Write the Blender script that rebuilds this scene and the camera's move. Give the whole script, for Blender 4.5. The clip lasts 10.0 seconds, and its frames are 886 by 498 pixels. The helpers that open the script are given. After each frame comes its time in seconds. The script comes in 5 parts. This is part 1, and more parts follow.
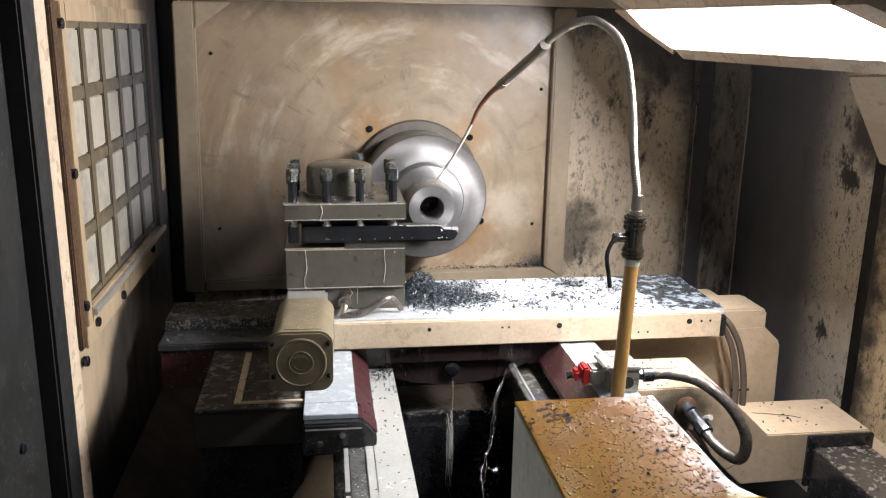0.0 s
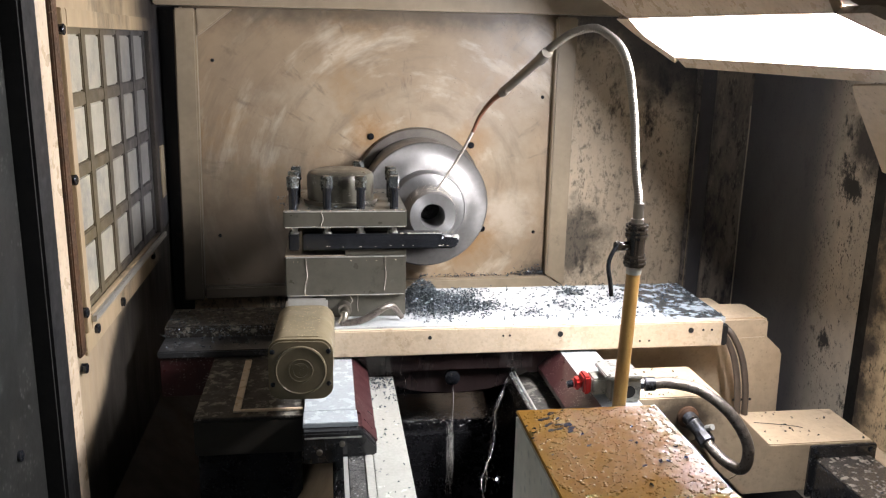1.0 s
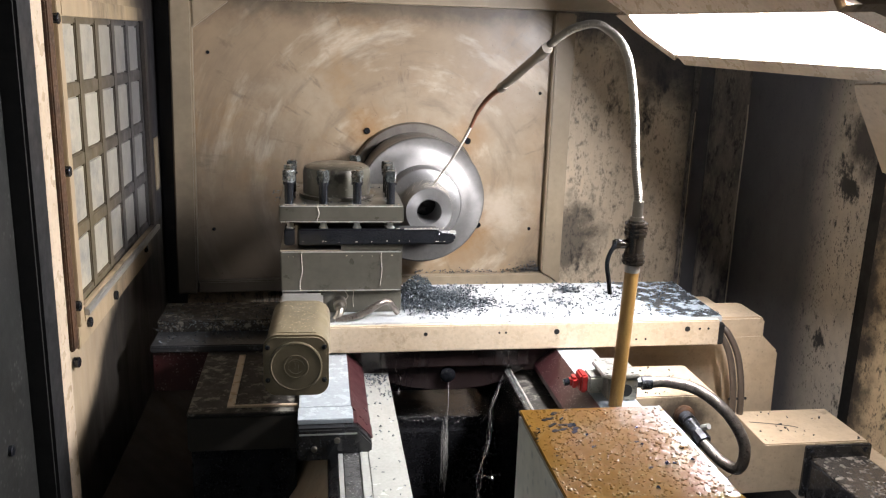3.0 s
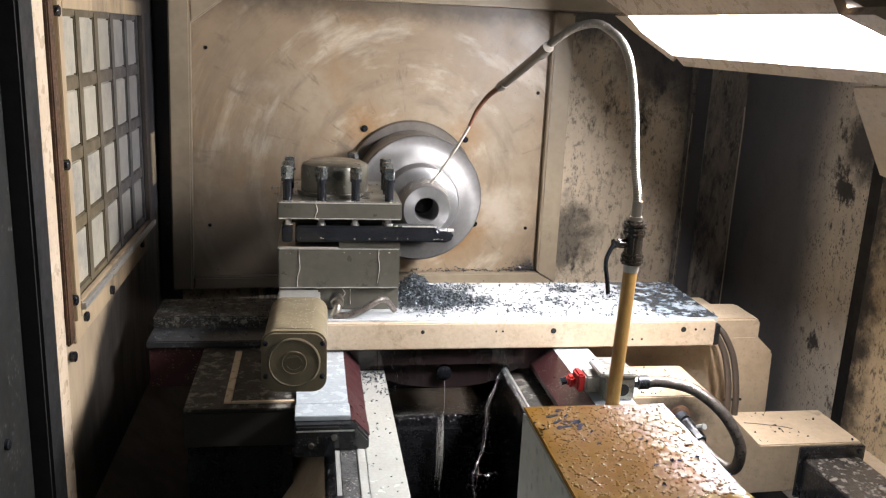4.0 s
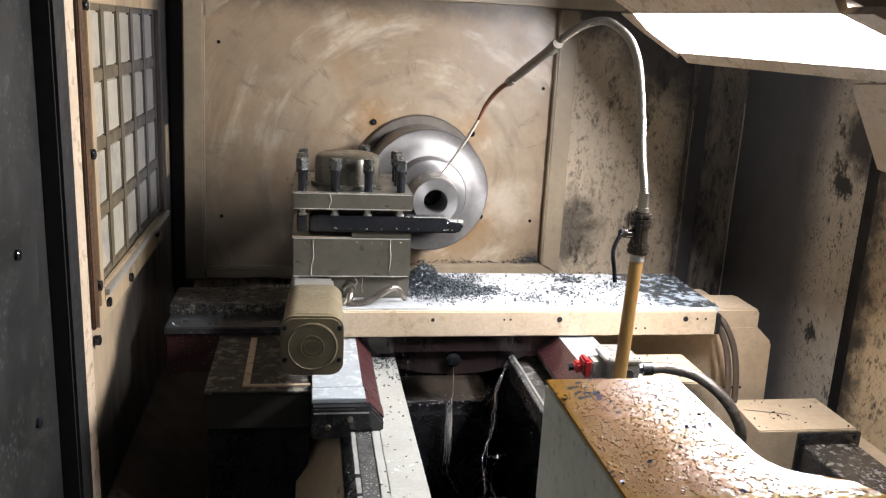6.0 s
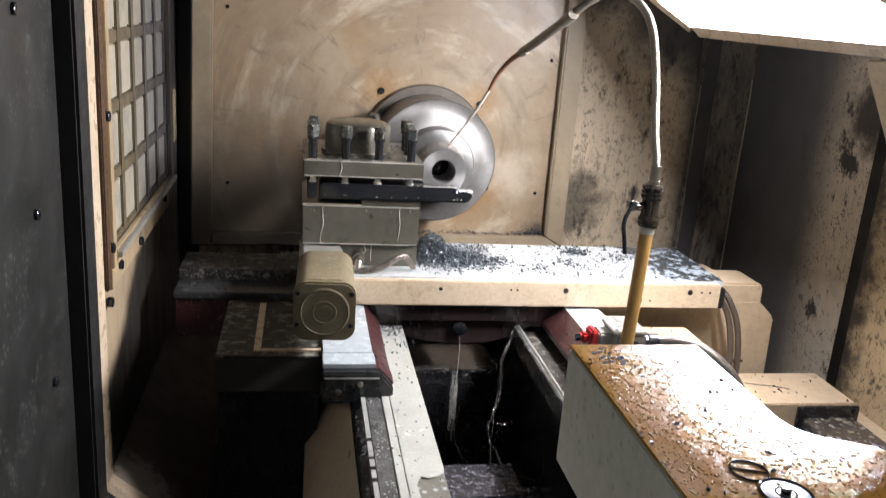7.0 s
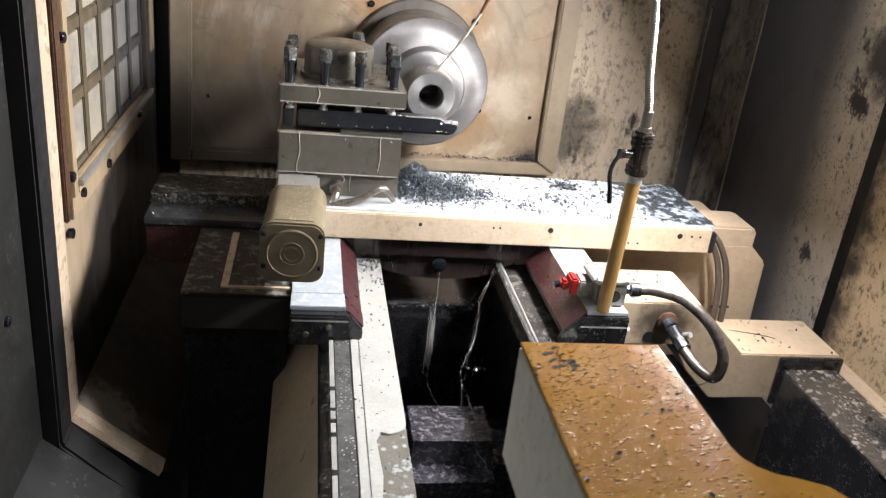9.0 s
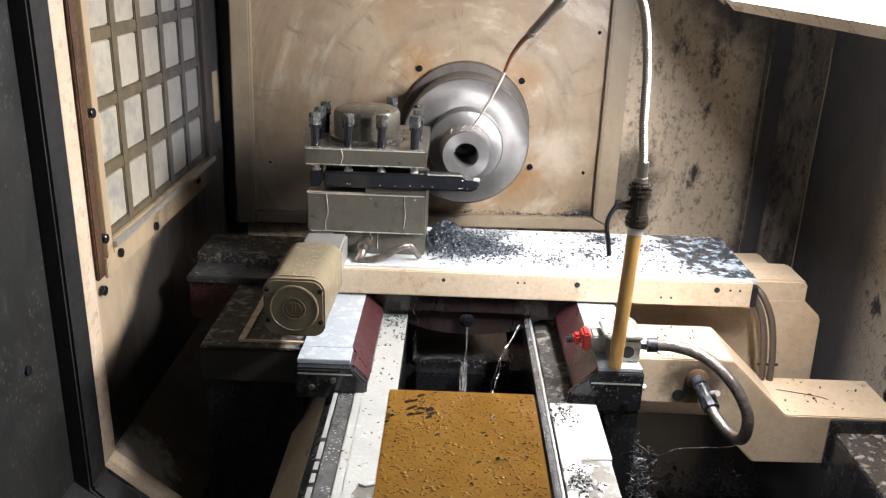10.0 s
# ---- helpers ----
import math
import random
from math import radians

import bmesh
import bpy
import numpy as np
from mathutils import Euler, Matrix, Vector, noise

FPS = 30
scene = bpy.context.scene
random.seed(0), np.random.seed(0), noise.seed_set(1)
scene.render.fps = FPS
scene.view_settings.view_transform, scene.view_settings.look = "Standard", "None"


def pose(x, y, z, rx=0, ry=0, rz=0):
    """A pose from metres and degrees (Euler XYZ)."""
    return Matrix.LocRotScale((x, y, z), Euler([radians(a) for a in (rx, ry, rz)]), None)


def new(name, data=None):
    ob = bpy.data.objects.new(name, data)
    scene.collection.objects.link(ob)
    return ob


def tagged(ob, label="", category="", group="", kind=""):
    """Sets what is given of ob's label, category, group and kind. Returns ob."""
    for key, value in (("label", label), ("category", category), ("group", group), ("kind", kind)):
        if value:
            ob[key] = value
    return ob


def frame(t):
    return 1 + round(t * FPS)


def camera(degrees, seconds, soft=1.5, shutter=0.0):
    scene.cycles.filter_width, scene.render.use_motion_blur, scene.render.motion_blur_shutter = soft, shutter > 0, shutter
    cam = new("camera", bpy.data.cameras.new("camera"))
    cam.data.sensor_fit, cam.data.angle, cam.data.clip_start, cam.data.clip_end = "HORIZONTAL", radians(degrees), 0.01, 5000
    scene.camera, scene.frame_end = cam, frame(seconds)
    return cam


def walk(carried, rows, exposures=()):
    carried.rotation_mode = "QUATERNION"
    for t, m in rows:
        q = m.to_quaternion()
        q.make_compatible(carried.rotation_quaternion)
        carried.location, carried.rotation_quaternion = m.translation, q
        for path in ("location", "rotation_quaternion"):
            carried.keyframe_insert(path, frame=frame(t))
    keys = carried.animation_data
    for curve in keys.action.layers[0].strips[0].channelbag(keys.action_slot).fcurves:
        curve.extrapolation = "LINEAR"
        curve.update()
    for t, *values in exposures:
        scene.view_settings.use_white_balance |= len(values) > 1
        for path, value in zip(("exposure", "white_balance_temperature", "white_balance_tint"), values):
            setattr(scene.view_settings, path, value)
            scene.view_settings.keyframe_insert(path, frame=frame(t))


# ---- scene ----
cam = camera(55.9, 10.0, 1.2, 0.4)
METRES, EYE, TILT, LEAN, TURN = 0.5, 1.5, 0.0, 0.0, -8.1
ROWS = [
    (0.0, 0.0, 0.0, 0.0, 0.23, -14.44, -0.91),
    (0.5, -0.0005, 0.003, -0.0015, 0.25, -14.14, -1.1),
    (1.0, -0.0015, 0.0089, -0.0033, 0.31, -13.89, -1.1),
    (1.5, -0.0067, 0.0223, -0.0068, 0.25, -13.93, -1.17),
    (2.0, -0.0067, 0.0305, -0.0074, 0.04, -14.24, -1.26),
    (2.5, -0.0108, 0.03, -0.0056, -0.02, -14.2, -1.48),
    (4.0, -0.0408, 0.0289, -0.0141, -0.51, -14.18, -2.51),
    (4.5, -0.0513, 0.0204, -0.0146, -0.77, -14.26, -2.73),
    (5.0, -0.0682, -0.0029, -0.0159, -0.75, -14.33, -2.81),
    (6.5, -0.1182, -0.0727, -0.0226, -0.74, -14.55, -3.03),
    (7.0, -0.1508, -0.0775, -0.0305, -0.9, -16.23, -4.04),
    (7.5, -0.1768, -0.0124, -0.0304, -2.03, -20.91, -6.25),
    (8.0, -0.2031, 0.0427, 0.0044, -3.31, -23.01, -8.25),
    (8.5, -0.2104, 0.0827, 0.0339, -3.02, -23.92, -7.83),
    (9.0, -0.0644, 0.0754, 0.0758, 0.3, -23.5, -6.0),
    (9.5, 0.1868, 0.0767, 0.1021, 5.48, -21.36, -3.76),
    (10.0, 0.3576, 0.074, 0.0999, 9.12, -19.95, -1.87),
]
walk(cam, [(t, pose(0, 0, EYE, TILT, LEAN, TURN) @ pose(METRES * x, METRES * y, METRES * z, 90 + pitch, roll, yaw)) for t, x, y, z, yaw, pitch, roll in ROWS],
     [(0, 0.0), (7.0, 0.0), (7.6, 0.08), (8.8, 0.22), (10.0, 0.12)])

# ---- world and light ----
world = bpy.data.worlds.new("world")
scene.world = world
world.use_nodes = True
world.node_tree.nodes["Background"].inputs[0].default_value = (0.78, 0.9, 1.0, 1)
world.node_tree.nodes["Background"].inputs[1].default_value = 0.27
LAMP = 150.0


# ---- materials ----
def mat(name, base, rough=0.5, metal=0.0, second=None, scale=8.0, amount=0.5, bump=0.0, bscale=60.0, coat=0.0, dirt=None,
        dscale=5.0, dlow=0.55, dhigh=0.68, rough2=None, stretch=(1, 1, 1), specks=0.0, sscale=160.0, speck=(0.9, 0.9, 0.9), ior=1.45,
        island=0.0, dirt2=None, d2scale=30.0, d2low=0.55, d2high=0.62, d2top=0.9, d2stretch=None):
    """A painted or metal surface: two tones of a fine noise, blotches of dirt, light or dark specks, and relief."""
    m = bpy.data.materials.new(name)
    m.use_nodes = True
    nt = m.node_tree
    n, link = nt.nodes, nt.links.new
    p = n["Principled BSDF"]
    p.inputs["Metallic"].default_value = metal
    p.inputs["Roughness"].default_value = rough
    p.inputs["IOR"].default_value = ior
    p.inputs["Coat Weight"].default_value = coat
    p.inputs["Coat Roughness"].default_value = 0.08
    tc = n.new("ShaderNodeNewGeometry")
    mp = n.new("ShaderNodeMapping")
    mp.inputs["Scale"].default_value = stretch
    link(tc.outputs["Position"], mp.inputs["Vector"])

    def nz(s, detail=6.0, r=0.6):
        t = n.new("ShaderNodeTexNoise")
        t.inputs["Scale"].default_value, t.inputs["Detail"].default_value, t.inputs["Roughness"].default_value = s, detail, r
        link(mp.outputs["Vector"], t.inputs["Vector"])
        return t.outputs["Fac"]

    def ramp(fac, lo, hi, top=1.0):
        r = n.new("ShaderNodeMapRange")
        r.inputs["From Min"].default_value, r.inputs["From Max"].default_value, r.inputs["To Max"].default_value = lo, hi, top
        link(fac, r.inputs["Value"])
        return r.outputs["Result"]

    def mix(fac, a, b):
        x = n.new("ShaderNodeMix")
        x.data_type = "RGBA"
        for s, v in ((x.inputs[0], fac), (x.inputs[6], a), (x.inputs[7], b)):
            if isinstance(v, bpy.types.NodeSocket):
                link(v, s)
            else:
                s.default_value = (*v, 1) if isinstance(v, tuple) else v
        return x.outputs[2]

    col = mix(ramp(nz(scale), 0.35, 0.7, amount), base, second or tuple(c * 0.6 for c in base))
    col = mix(ramp(nz(scale * 9, 3), 0.4, 0.75, 0.35), col, tuple(c * 0.55 for c in base))
    rgh = None
    if dirt:
        f = ramp(nz(dscale, 9, 0.72), dlow, dhigh)
        col = mix(f, col, dirt)
        rgh = f
    if dirt2:
        mp2 = n.new("ShaderNodeMapping")
        mp2.inputs["Scale"].default_value = d2stretch or stretch
        link(tc.outputs["Position"], mp2.inputs["Vector"])
        t2 = n.new("ShaderNodeTexNoise")
        t2.inputs["Scale"].default_value, t2.inputs["Detail"].default_value, t2.inputs["Roughness"].default_value = d2scale, 8, 0.75
        link(mp2.outputs["Vector"], t2.inputs["Vector"])
        col = mix(ramp(t2.outputs["Fac"], d2low, d2high, d2top), col, dirt2)
    if specks:
        v = n.new("ShaderNodeTexVoronoi")
        v.inputs["Scale"].default_value = sscale
        link(mp.outputs["Vector"], v.inputs["Vector"])
        f = ramp(v.outputs["Distance"], 0.34, 0.12, specks)
        g = ramp(nz(sscale / 7, 2), 0.45, 0.6)
        mm = n.new("ShaderNodeMath")
        mm.operation = "MULTIPLY"
        link(f, mm.inputs[0]), link(g, mm.inputs[1])
        col = mix(mm.outputs[0], col, speck)
    if island:
        r = n.new("ShaderNodeMix")
        gg = n.new("ShaderNodeNewGeometry")
        r.data_type = "RGBA"
        link(ramp(gg.outputs["Random Per Island"], 0, 1, island), r.inputs[0])
        link(col, r.inputs[6])
        r.inputs[7].default_value = (0.5, 0.55, 0.6, 1)
        col = r.outputs[2]
    link(col, p.inputs["Base Color"])
    rr = ramp(nz(scale * 3), 0.3, 0.75)
    mr = n.new("ShaderNodeMapRange")
    mr.inputs["To Min"].default_value, mr.inputs["To Max"].default_value = rough * 0.75, min(1.0, rough * 1.35)
    link(rr, mr.inputs["Value"])
    if rgh is not None and rough2 is not None:
        q = n.new("ShaderNodeMix")
        link(rgh, q.inputs[0]), link(mr.outputs["Result"], q.inputs[2])
        q.inputs[3].default_value = rough2
        link(q.outputs[0], p.inputs["Roughness"])
    else:
        link(mr.outputs["Result"], p.inputs["Roughness"])
    if bump:
        b = n.new("ShaderNodeBump")
        b.inputs["Strength"].default_value = bump
        b.inputs["Distance"].default_value = 0.002
        link(nz(bscale, 5), b.inputs["Height"])
        link(b.outputs["Normal"], p.inputs["Normal"])
        if coat:
            link(b.outputs["Normal"], p.inputs["Coat Normal"])
    return m


def glow(name, colour, strength):
    m = bpy.data.materials.new(name)
    m.use_nodes = True
    p = m.node_tree.nodes["Principled BSDF"]
    p.inputs["Base Color"].default_value = (0.9, 0.9, 0.9, 1)
    p.inputs["Emission Color"].default_value = (*colour, 1)
    p.inputs["Emission Strength"].default_value = strength
    return m


M_GUARD = mat("guard_paint", (0.42, 0.315, 0.205), 0.36, second=(0.27, 0.20, 0.135), scale=3.2, amount=0.9, dirt=(0.46, 0.385, 0.285), dscale=2.6, dlow=0.5, dhigh=0.75, bump=0.06)


def wiped(m, centre):
    """Adds arcs of wiped dirt and sprayed streaks round the spindle to a painted plate."""
    nt = m.node_tree
    n, link = nt.nodes, nt.links.new
    p = n["Principled BSDF"]
    old = p.inputs["Base Color"].links[0].from_socket
    geo, off = n.new("ShaderNodeNewGeometry"), n.new("ShaderNodeVectorMath")
    off.operation, off.inputs[1].default_value = "SUBTRACT", centre
    link(geo.outputs["Position"], off.inputs[0])
    rad, unit, sc, add, com = (n.new("ShaderNodeVectorMath") for _ in range(5))
    rad.operation, unit.operation, sc.operation, add.operation, com.operation = "LENGTH", "NORMALIZE", "MULTIPLY", "ADD", "MULTIPLY"
    sc.inputs[1].default_value, com.inputs[1].default_value = (1, 0, 1), (0, 1, 0)
    link(off.outputs[0], rad.inputs[0]), link(off.outputs[0], unit.inputs[0]), link(unit.outputs[0], sc.inputs[0])
    link(rad.outputs["Value"], com.inputs[0]), link(sc.outputs[0], add.inputs[0]), link(com.outputs[0], add.inputs[1])
    com = add
    out = old
    for (sa, sr), lo, hi, top, colour in (((0.8, 7.0), 0.52, 0.66, 0.75, (0.66, 0.58, 0.46)), ((0.9, 14.0), 0.52, 0.68, 0.6, (0.20, 0.155, 0.11)),
                                          ((1.6, 5.0), 0.55, 0.68, 0.6, (0.34, 0.22, 0.11)), ((7.0, 6.0), 0.60, 0.72, 0.5, (0.10, 0.08, 0.06))):
        mp, t, r, x = n.new("ShaderNodeMapping"), n.new("ShaderNodeTexNoise"), n.new("ShaderNodeMapRange"), n.new("ShaderNodeMix")
        mp.inputs["Scale"].default_value, mp.inputs["Location"].default_value = (sa, sr, sa), (sr, sa, 0)
        t.inputs["Scale"].default_value, t.inputs["Detail"].default_value, t.inputs["Roughness"].default_value = 1.6, 7, 0.62
        r.inputs["From Min"].default_value, r.inputs["From Max"].default_value, r.inputs["To Max"].default_value = lo, hi, top
        x.data_type = "RGBA"
        link(com.outputs[0], mp.inputs["Vector"]), link(mp.outputs[0], t.inputs["Vector"]), link(t.outputs["Fac"], r.inputs["Value"])
        link(r.outputs["Result"], x.inputs[0]), link(out, x.inputs[6])
        x.inputs[7].default_value = (*colour, 1)
        out = x.outputs[2]
    link(out, p.inputs["Base Color"])
    return m




def stain_and_shade(m, along, lo, hi, colour, top=0.9, wander=0.1, grain=6.0, centre=None):
    """Lays a ragged patch of colour over a paint, for stains and for painted shade: past a line across the direction
    given, or round a centre.
    """
    nt = m.node_tree
    n, link = nt.nodes, nt.links.new
    p = n["Principled BSDF"]
    old = p.inputs["Base Color"].links[0].from_socket
    geo, field = n.new("ShaderNodeNewGeometry"), n.new("ShaderNodeVectorMath")
    if centre is None:
        field.operation, field.inputs[1].default_value = "DOT_PRODUCT", along
    else:
        field.operation, field.inputs[1].default_value = "DISTANCE", centre
    link(geo.outputs["Position"], field.inputs[0])
    t, add, rng, x = n.new("ShaderNodeTexNoise"), n.new("ShaderNodeMath"), n.new("ShaderNodeMapRange"), n.new("ShaderNodeMix")
    t.inputs["Scale"].default_value, t.inputs["Detail"].default_value, t.inputs["Roughness"].default_value = grain, 9, 0.68
    link(geo.outputs["Position"], t.inputs["Vector"])
    add.operation, add.inputs[1].default_value = "MULTIPLY_ADD", wander * 2
    link(t.outputs["Fac"], add.inputs[0]), link(field.outputs["Value"], add.inputs[2])
    rng.interpolation_type = "SMOOTHSTEP"
    rng.inputs["From Min"].default_value, rng.inputs["From Max"].default_value = lo + wander, hi + wander
    rng.inputs["To Min"].default_value, rng.inputs["To Max"].default_value = (0.0, top) if centre is None else (top, 0.0)
    link(add.outputs[0], rng.inputs["Value"])
    x.data_type = "RGBA"
    link(rng.outputs["Result"], x.inputs[0]), link(old, x.inputs[6])
    x.inputs[7].default_value = (*colour, 1)
    link(x.outputs[2], p.inputs["Base Color"])
    return m


def brushed(m, amount):
    """Turned metal: the gloss is drawn out round the y axis."""
    p = m.node_tree.nodes["Principled BSDF"]
    t = m.node_tree.nodes.new("ShaderNodeTangent")
    t.direction_type, t.axis = "RADIAL", "Y"
    p.inputs["Anisotropic"].default_value = amount
    m.node_tree.links.new(t.outputs["Tangent"], p.inputs["Tangent"])
    return m


wiped(M_GUARD, (0.212, 1.96, 1.154))
# plate darker towards its lower left
stain_and_shade(M_GUARD, None, 0.14, 0.44, (0.036, 0.030, 0.024), 0.90, 0.10, 4.0, (-0.16, 1.96, 0.92))
# plate darker towards its top edge
stain_and_shade(M_GUARD, (0, 0, 1), 1.50, 1.57, (0.05, 0.042, 0.035), 0.7, 0.05, 14.0)
for at in ((0.102, 1.96, 1.283), (0.339, 1.96, 1.263), (0.371, 1.96, 1.06), (0.33, 1.96, 1.02)):
    stain_and_shade(M_GUARD, None, 0.0, 0.075, (0.31, 0.165, 0.055), 0.65, 0.05, 22.0, at)
stain_and_shade(M_GUARD, None, 0.0, 0.09, (0.62, 0.54, 0.43), 0.7, 0.08, 18.0, (0.43, 1.96, 1.09))
stain_and_shade(M_GUARD, None, 0.0, 0.055, (0.05, 0.042, 0.035), 0.8, 0.04, 26.0, (0.515, 1.96, 0.955))
M_FRAME = mat("guard_frame_paint", (0.38, 0.305, 0.21), 0.4, second=(0.25, 0.20, 0.14), scale=5, amount=0.8, dirt=(0.08, 0.07, 0.05), dscale=7, dlow=0.62, dhigh=0.8)
# frame darker round the same lower left corner
stain_and_shade(M_FRAME, None, 0.16, 0.48, (0.030, 0.026, 0.021), 0.92, 0.10, 4.0, (-0.16, 1.96, 0.88))
M_CREAM = mat("cream_paint", (0.54, 0.425, 0.295), 0.35, second=(0.42, 0.32, 0.21), scale=9, amount=0.8, dirt=(0.12, 0.09, 0.06), dscale=15, dlow=0.60, dhigh=0.78, bump=0.06, specks=0.22, sscale=120, speck=(0.08, 0.06, 0.04), dirt2=(0.14, 0.10, 0.06), d2scale=70, d2low=0.62, d2high=0.72, d2top=0.7)
stain_and_shade(M_CREAM, None, 0.025, 0.075, (0.035, 0.026, 0.018), 0.9, 0.03, 40.0, (0.602, 1.25, 0.876))
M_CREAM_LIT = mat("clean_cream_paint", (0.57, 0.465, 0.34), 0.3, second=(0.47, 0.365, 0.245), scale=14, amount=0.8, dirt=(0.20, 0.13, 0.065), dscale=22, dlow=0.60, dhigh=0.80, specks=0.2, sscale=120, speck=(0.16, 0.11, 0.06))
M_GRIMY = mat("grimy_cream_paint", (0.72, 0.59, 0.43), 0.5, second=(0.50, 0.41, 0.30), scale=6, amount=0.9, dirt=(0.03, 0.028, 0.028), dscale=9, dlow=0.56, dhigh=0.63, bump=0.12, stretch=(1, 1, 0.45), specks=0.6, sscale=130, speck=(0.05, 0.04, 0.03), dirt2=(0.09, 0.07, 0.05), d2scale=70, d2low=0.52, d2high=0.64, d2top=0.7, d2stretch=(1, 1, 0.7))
# wall darker towards the top right
stain_and_shade(M_GRIMY, (0.6, 0, 1), 1.80, 1.95, (0.05, 0.05, 0.055), 0.92, 0.16, 7.0)
stain_and_shade(M_GRIMY, None, 0.05, 0.13, (0.03, 0.027, 0.024), 0.8, 0.07, 30.0, (0.60, 1.99, 1.02))
# wall darker along its right edge
stain_and_shade(M_GRIMY, (1, 0, 0), 0.85, 0.92, (0.04, 0.039, 0.042), 0.8, 0.06, 9.0)
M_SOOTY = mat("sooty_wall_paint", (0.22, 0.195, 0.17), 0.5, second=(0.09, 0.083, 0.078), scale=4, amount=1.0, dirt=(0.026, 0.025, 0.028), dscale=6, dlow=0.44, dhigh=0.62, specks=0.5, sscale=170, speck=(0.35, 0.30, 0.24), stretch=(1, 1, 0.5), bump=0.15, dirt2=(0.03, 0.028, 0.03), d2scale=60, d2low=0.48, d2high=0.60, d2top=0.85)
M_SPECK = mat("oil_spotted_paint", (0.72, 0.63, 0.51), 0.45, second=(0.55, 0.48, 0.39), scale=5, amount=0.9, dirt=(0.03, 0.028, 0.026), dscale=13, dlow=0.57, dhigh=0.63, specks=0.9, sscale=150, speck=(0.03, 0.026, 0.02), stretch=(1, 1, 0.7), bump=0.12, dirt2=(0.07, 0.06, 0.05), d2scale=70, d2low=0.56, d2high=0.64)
# soot and the housing's shade, both painted into the colour towards the corner
stain_and_shade(M_SPECK, (0, 1, 0), 1.53, 1.70, (0.085, 0.087, 0.098), 0.96, 0.05, 3.0)
stain_and_shade(M_SPECK, None, 0.03, 0.12, (0.035, 0.033, 0.034), 0.95, 0.09, 22.0, (1.05, 1.49, 1.33))
M_DARKSTRIP = mat("black_strip_paint", (0.11, 0.107, 0.112), 0.42, second=(0.055, 0.055, 0.061), scale=6, amount=0.9, dirt=(0.10, 0.09, 0.08), dscale=16, dlow=0.60, dhigh=0.72, specks=0.3, sscale=150, speck=(0.2, 0.185, 0.16), stretch=(1, 1, 0.5), bump=0.12)
M_BLACKENED = mat("black_sheet_paint", (0.045, 0.043, 0.045), 0.45, second=(0.020, 0.020, 0.022), scale=6, amount=0.9, dirt=(0.09, 0.08, 0.07), dscale=16, dlow=0.62, dhigh=0.74, stretch=(1, 1, 0.5), bump=0.12)
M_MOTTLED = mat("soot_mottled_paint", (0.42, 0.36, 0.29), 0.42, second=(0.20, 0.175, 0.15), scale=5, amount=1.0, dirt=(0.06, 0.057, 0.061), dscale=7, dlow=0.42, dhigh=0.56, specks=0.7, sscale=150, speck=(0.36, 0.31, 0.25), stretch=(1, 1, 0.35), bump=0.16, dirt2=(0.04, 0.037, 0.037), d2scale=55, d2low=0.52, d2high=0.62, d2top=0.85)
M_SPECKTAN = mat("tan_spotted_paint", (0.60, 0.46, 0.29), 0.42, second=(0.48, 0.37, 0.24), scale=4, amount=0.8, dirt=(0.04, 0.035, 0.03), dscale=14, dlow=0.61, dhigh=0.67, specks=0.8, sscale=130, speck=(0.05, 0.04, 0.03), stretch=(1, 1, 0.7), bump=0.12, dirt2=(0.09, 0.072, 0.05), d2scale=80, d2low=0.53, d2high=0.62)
# near panel darker towards the joint
stain_and_shade(M_SPECKTAN, (0, 1, 0), 1.33, 1.40, (0.02, 0.019, 0.02), 0.95, 0.09, 16.0)
M_DOOR = mat("door_paint", (0.44, 0.335, 0.21), 0.4, second=(0.28, 0.21, 0.12), scale=6, amount=0.8, dirt=(0.03, 0.025, 0.02), dscale=5, dlow=0.53, dhigh=0.68, stretch=(1, 1, 0.35))
# door darker towards its far end
stain_and_shade(M_DOOR, (0, 1, 0), 1.66, 1.84, (0.022, 0.021, 0.023), 0.95, 0.06, 8.0)
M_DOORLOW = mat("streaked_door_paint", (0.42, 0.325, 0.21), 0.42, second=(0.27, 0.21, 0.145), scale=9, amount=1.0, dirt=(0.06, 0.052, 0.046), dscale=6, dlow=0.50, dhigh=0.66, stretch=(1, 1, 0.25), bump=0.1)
# darker below a ragged line that climbs towards the far side
stain_and_shade(M_DOORLOW, (0, 0.56, -1), -0.230, -0.165, (0.014, 0.013, 0.012), 0.97, 0.05, 7.0)
M_DOORFOOT = mat("dark_brown_door_paint", (0.06, 0.044, 0.028), 0.5, second=(0.022, 0.017, 0.012), scale=6, amount=1.0, dirt=(0.03, 0.024, 0.018), dscale=5, dlow=0.48, dhigh=0.64, bump=0.1)
stain_and_shade(M_DOORFOOT, None, 0.03, 0.085, (0.33, 0.29, 0.24), 0.75, 0.06, 60.0, (-0.33, 1.225, 0.70))
M_LINING = mat("dark_lining_steel", (0.018, 0.0175, 0.016), 0.45, second=(0.014, 0.0155, 0.0145), scale=5, amount=0.9, specks=0.25, sscale=100, speck=(0.25, 0.25, 0.23), bump=0.2, dirt=(0.045, 0.05, 0.046), dscale=30, dlow=0.6, dhigh=0.7)
M_RUBBER = mat("black_rubber", (0.010, 0.010, 0.010), 0.6, bump=0.05)
M_BLACK = mat("black_paint", (0.014, 0.014, 0.015), 0.25, second=(0.03, 0.03, 0.032), coat=0.4, specks=0.12, sscale=200)
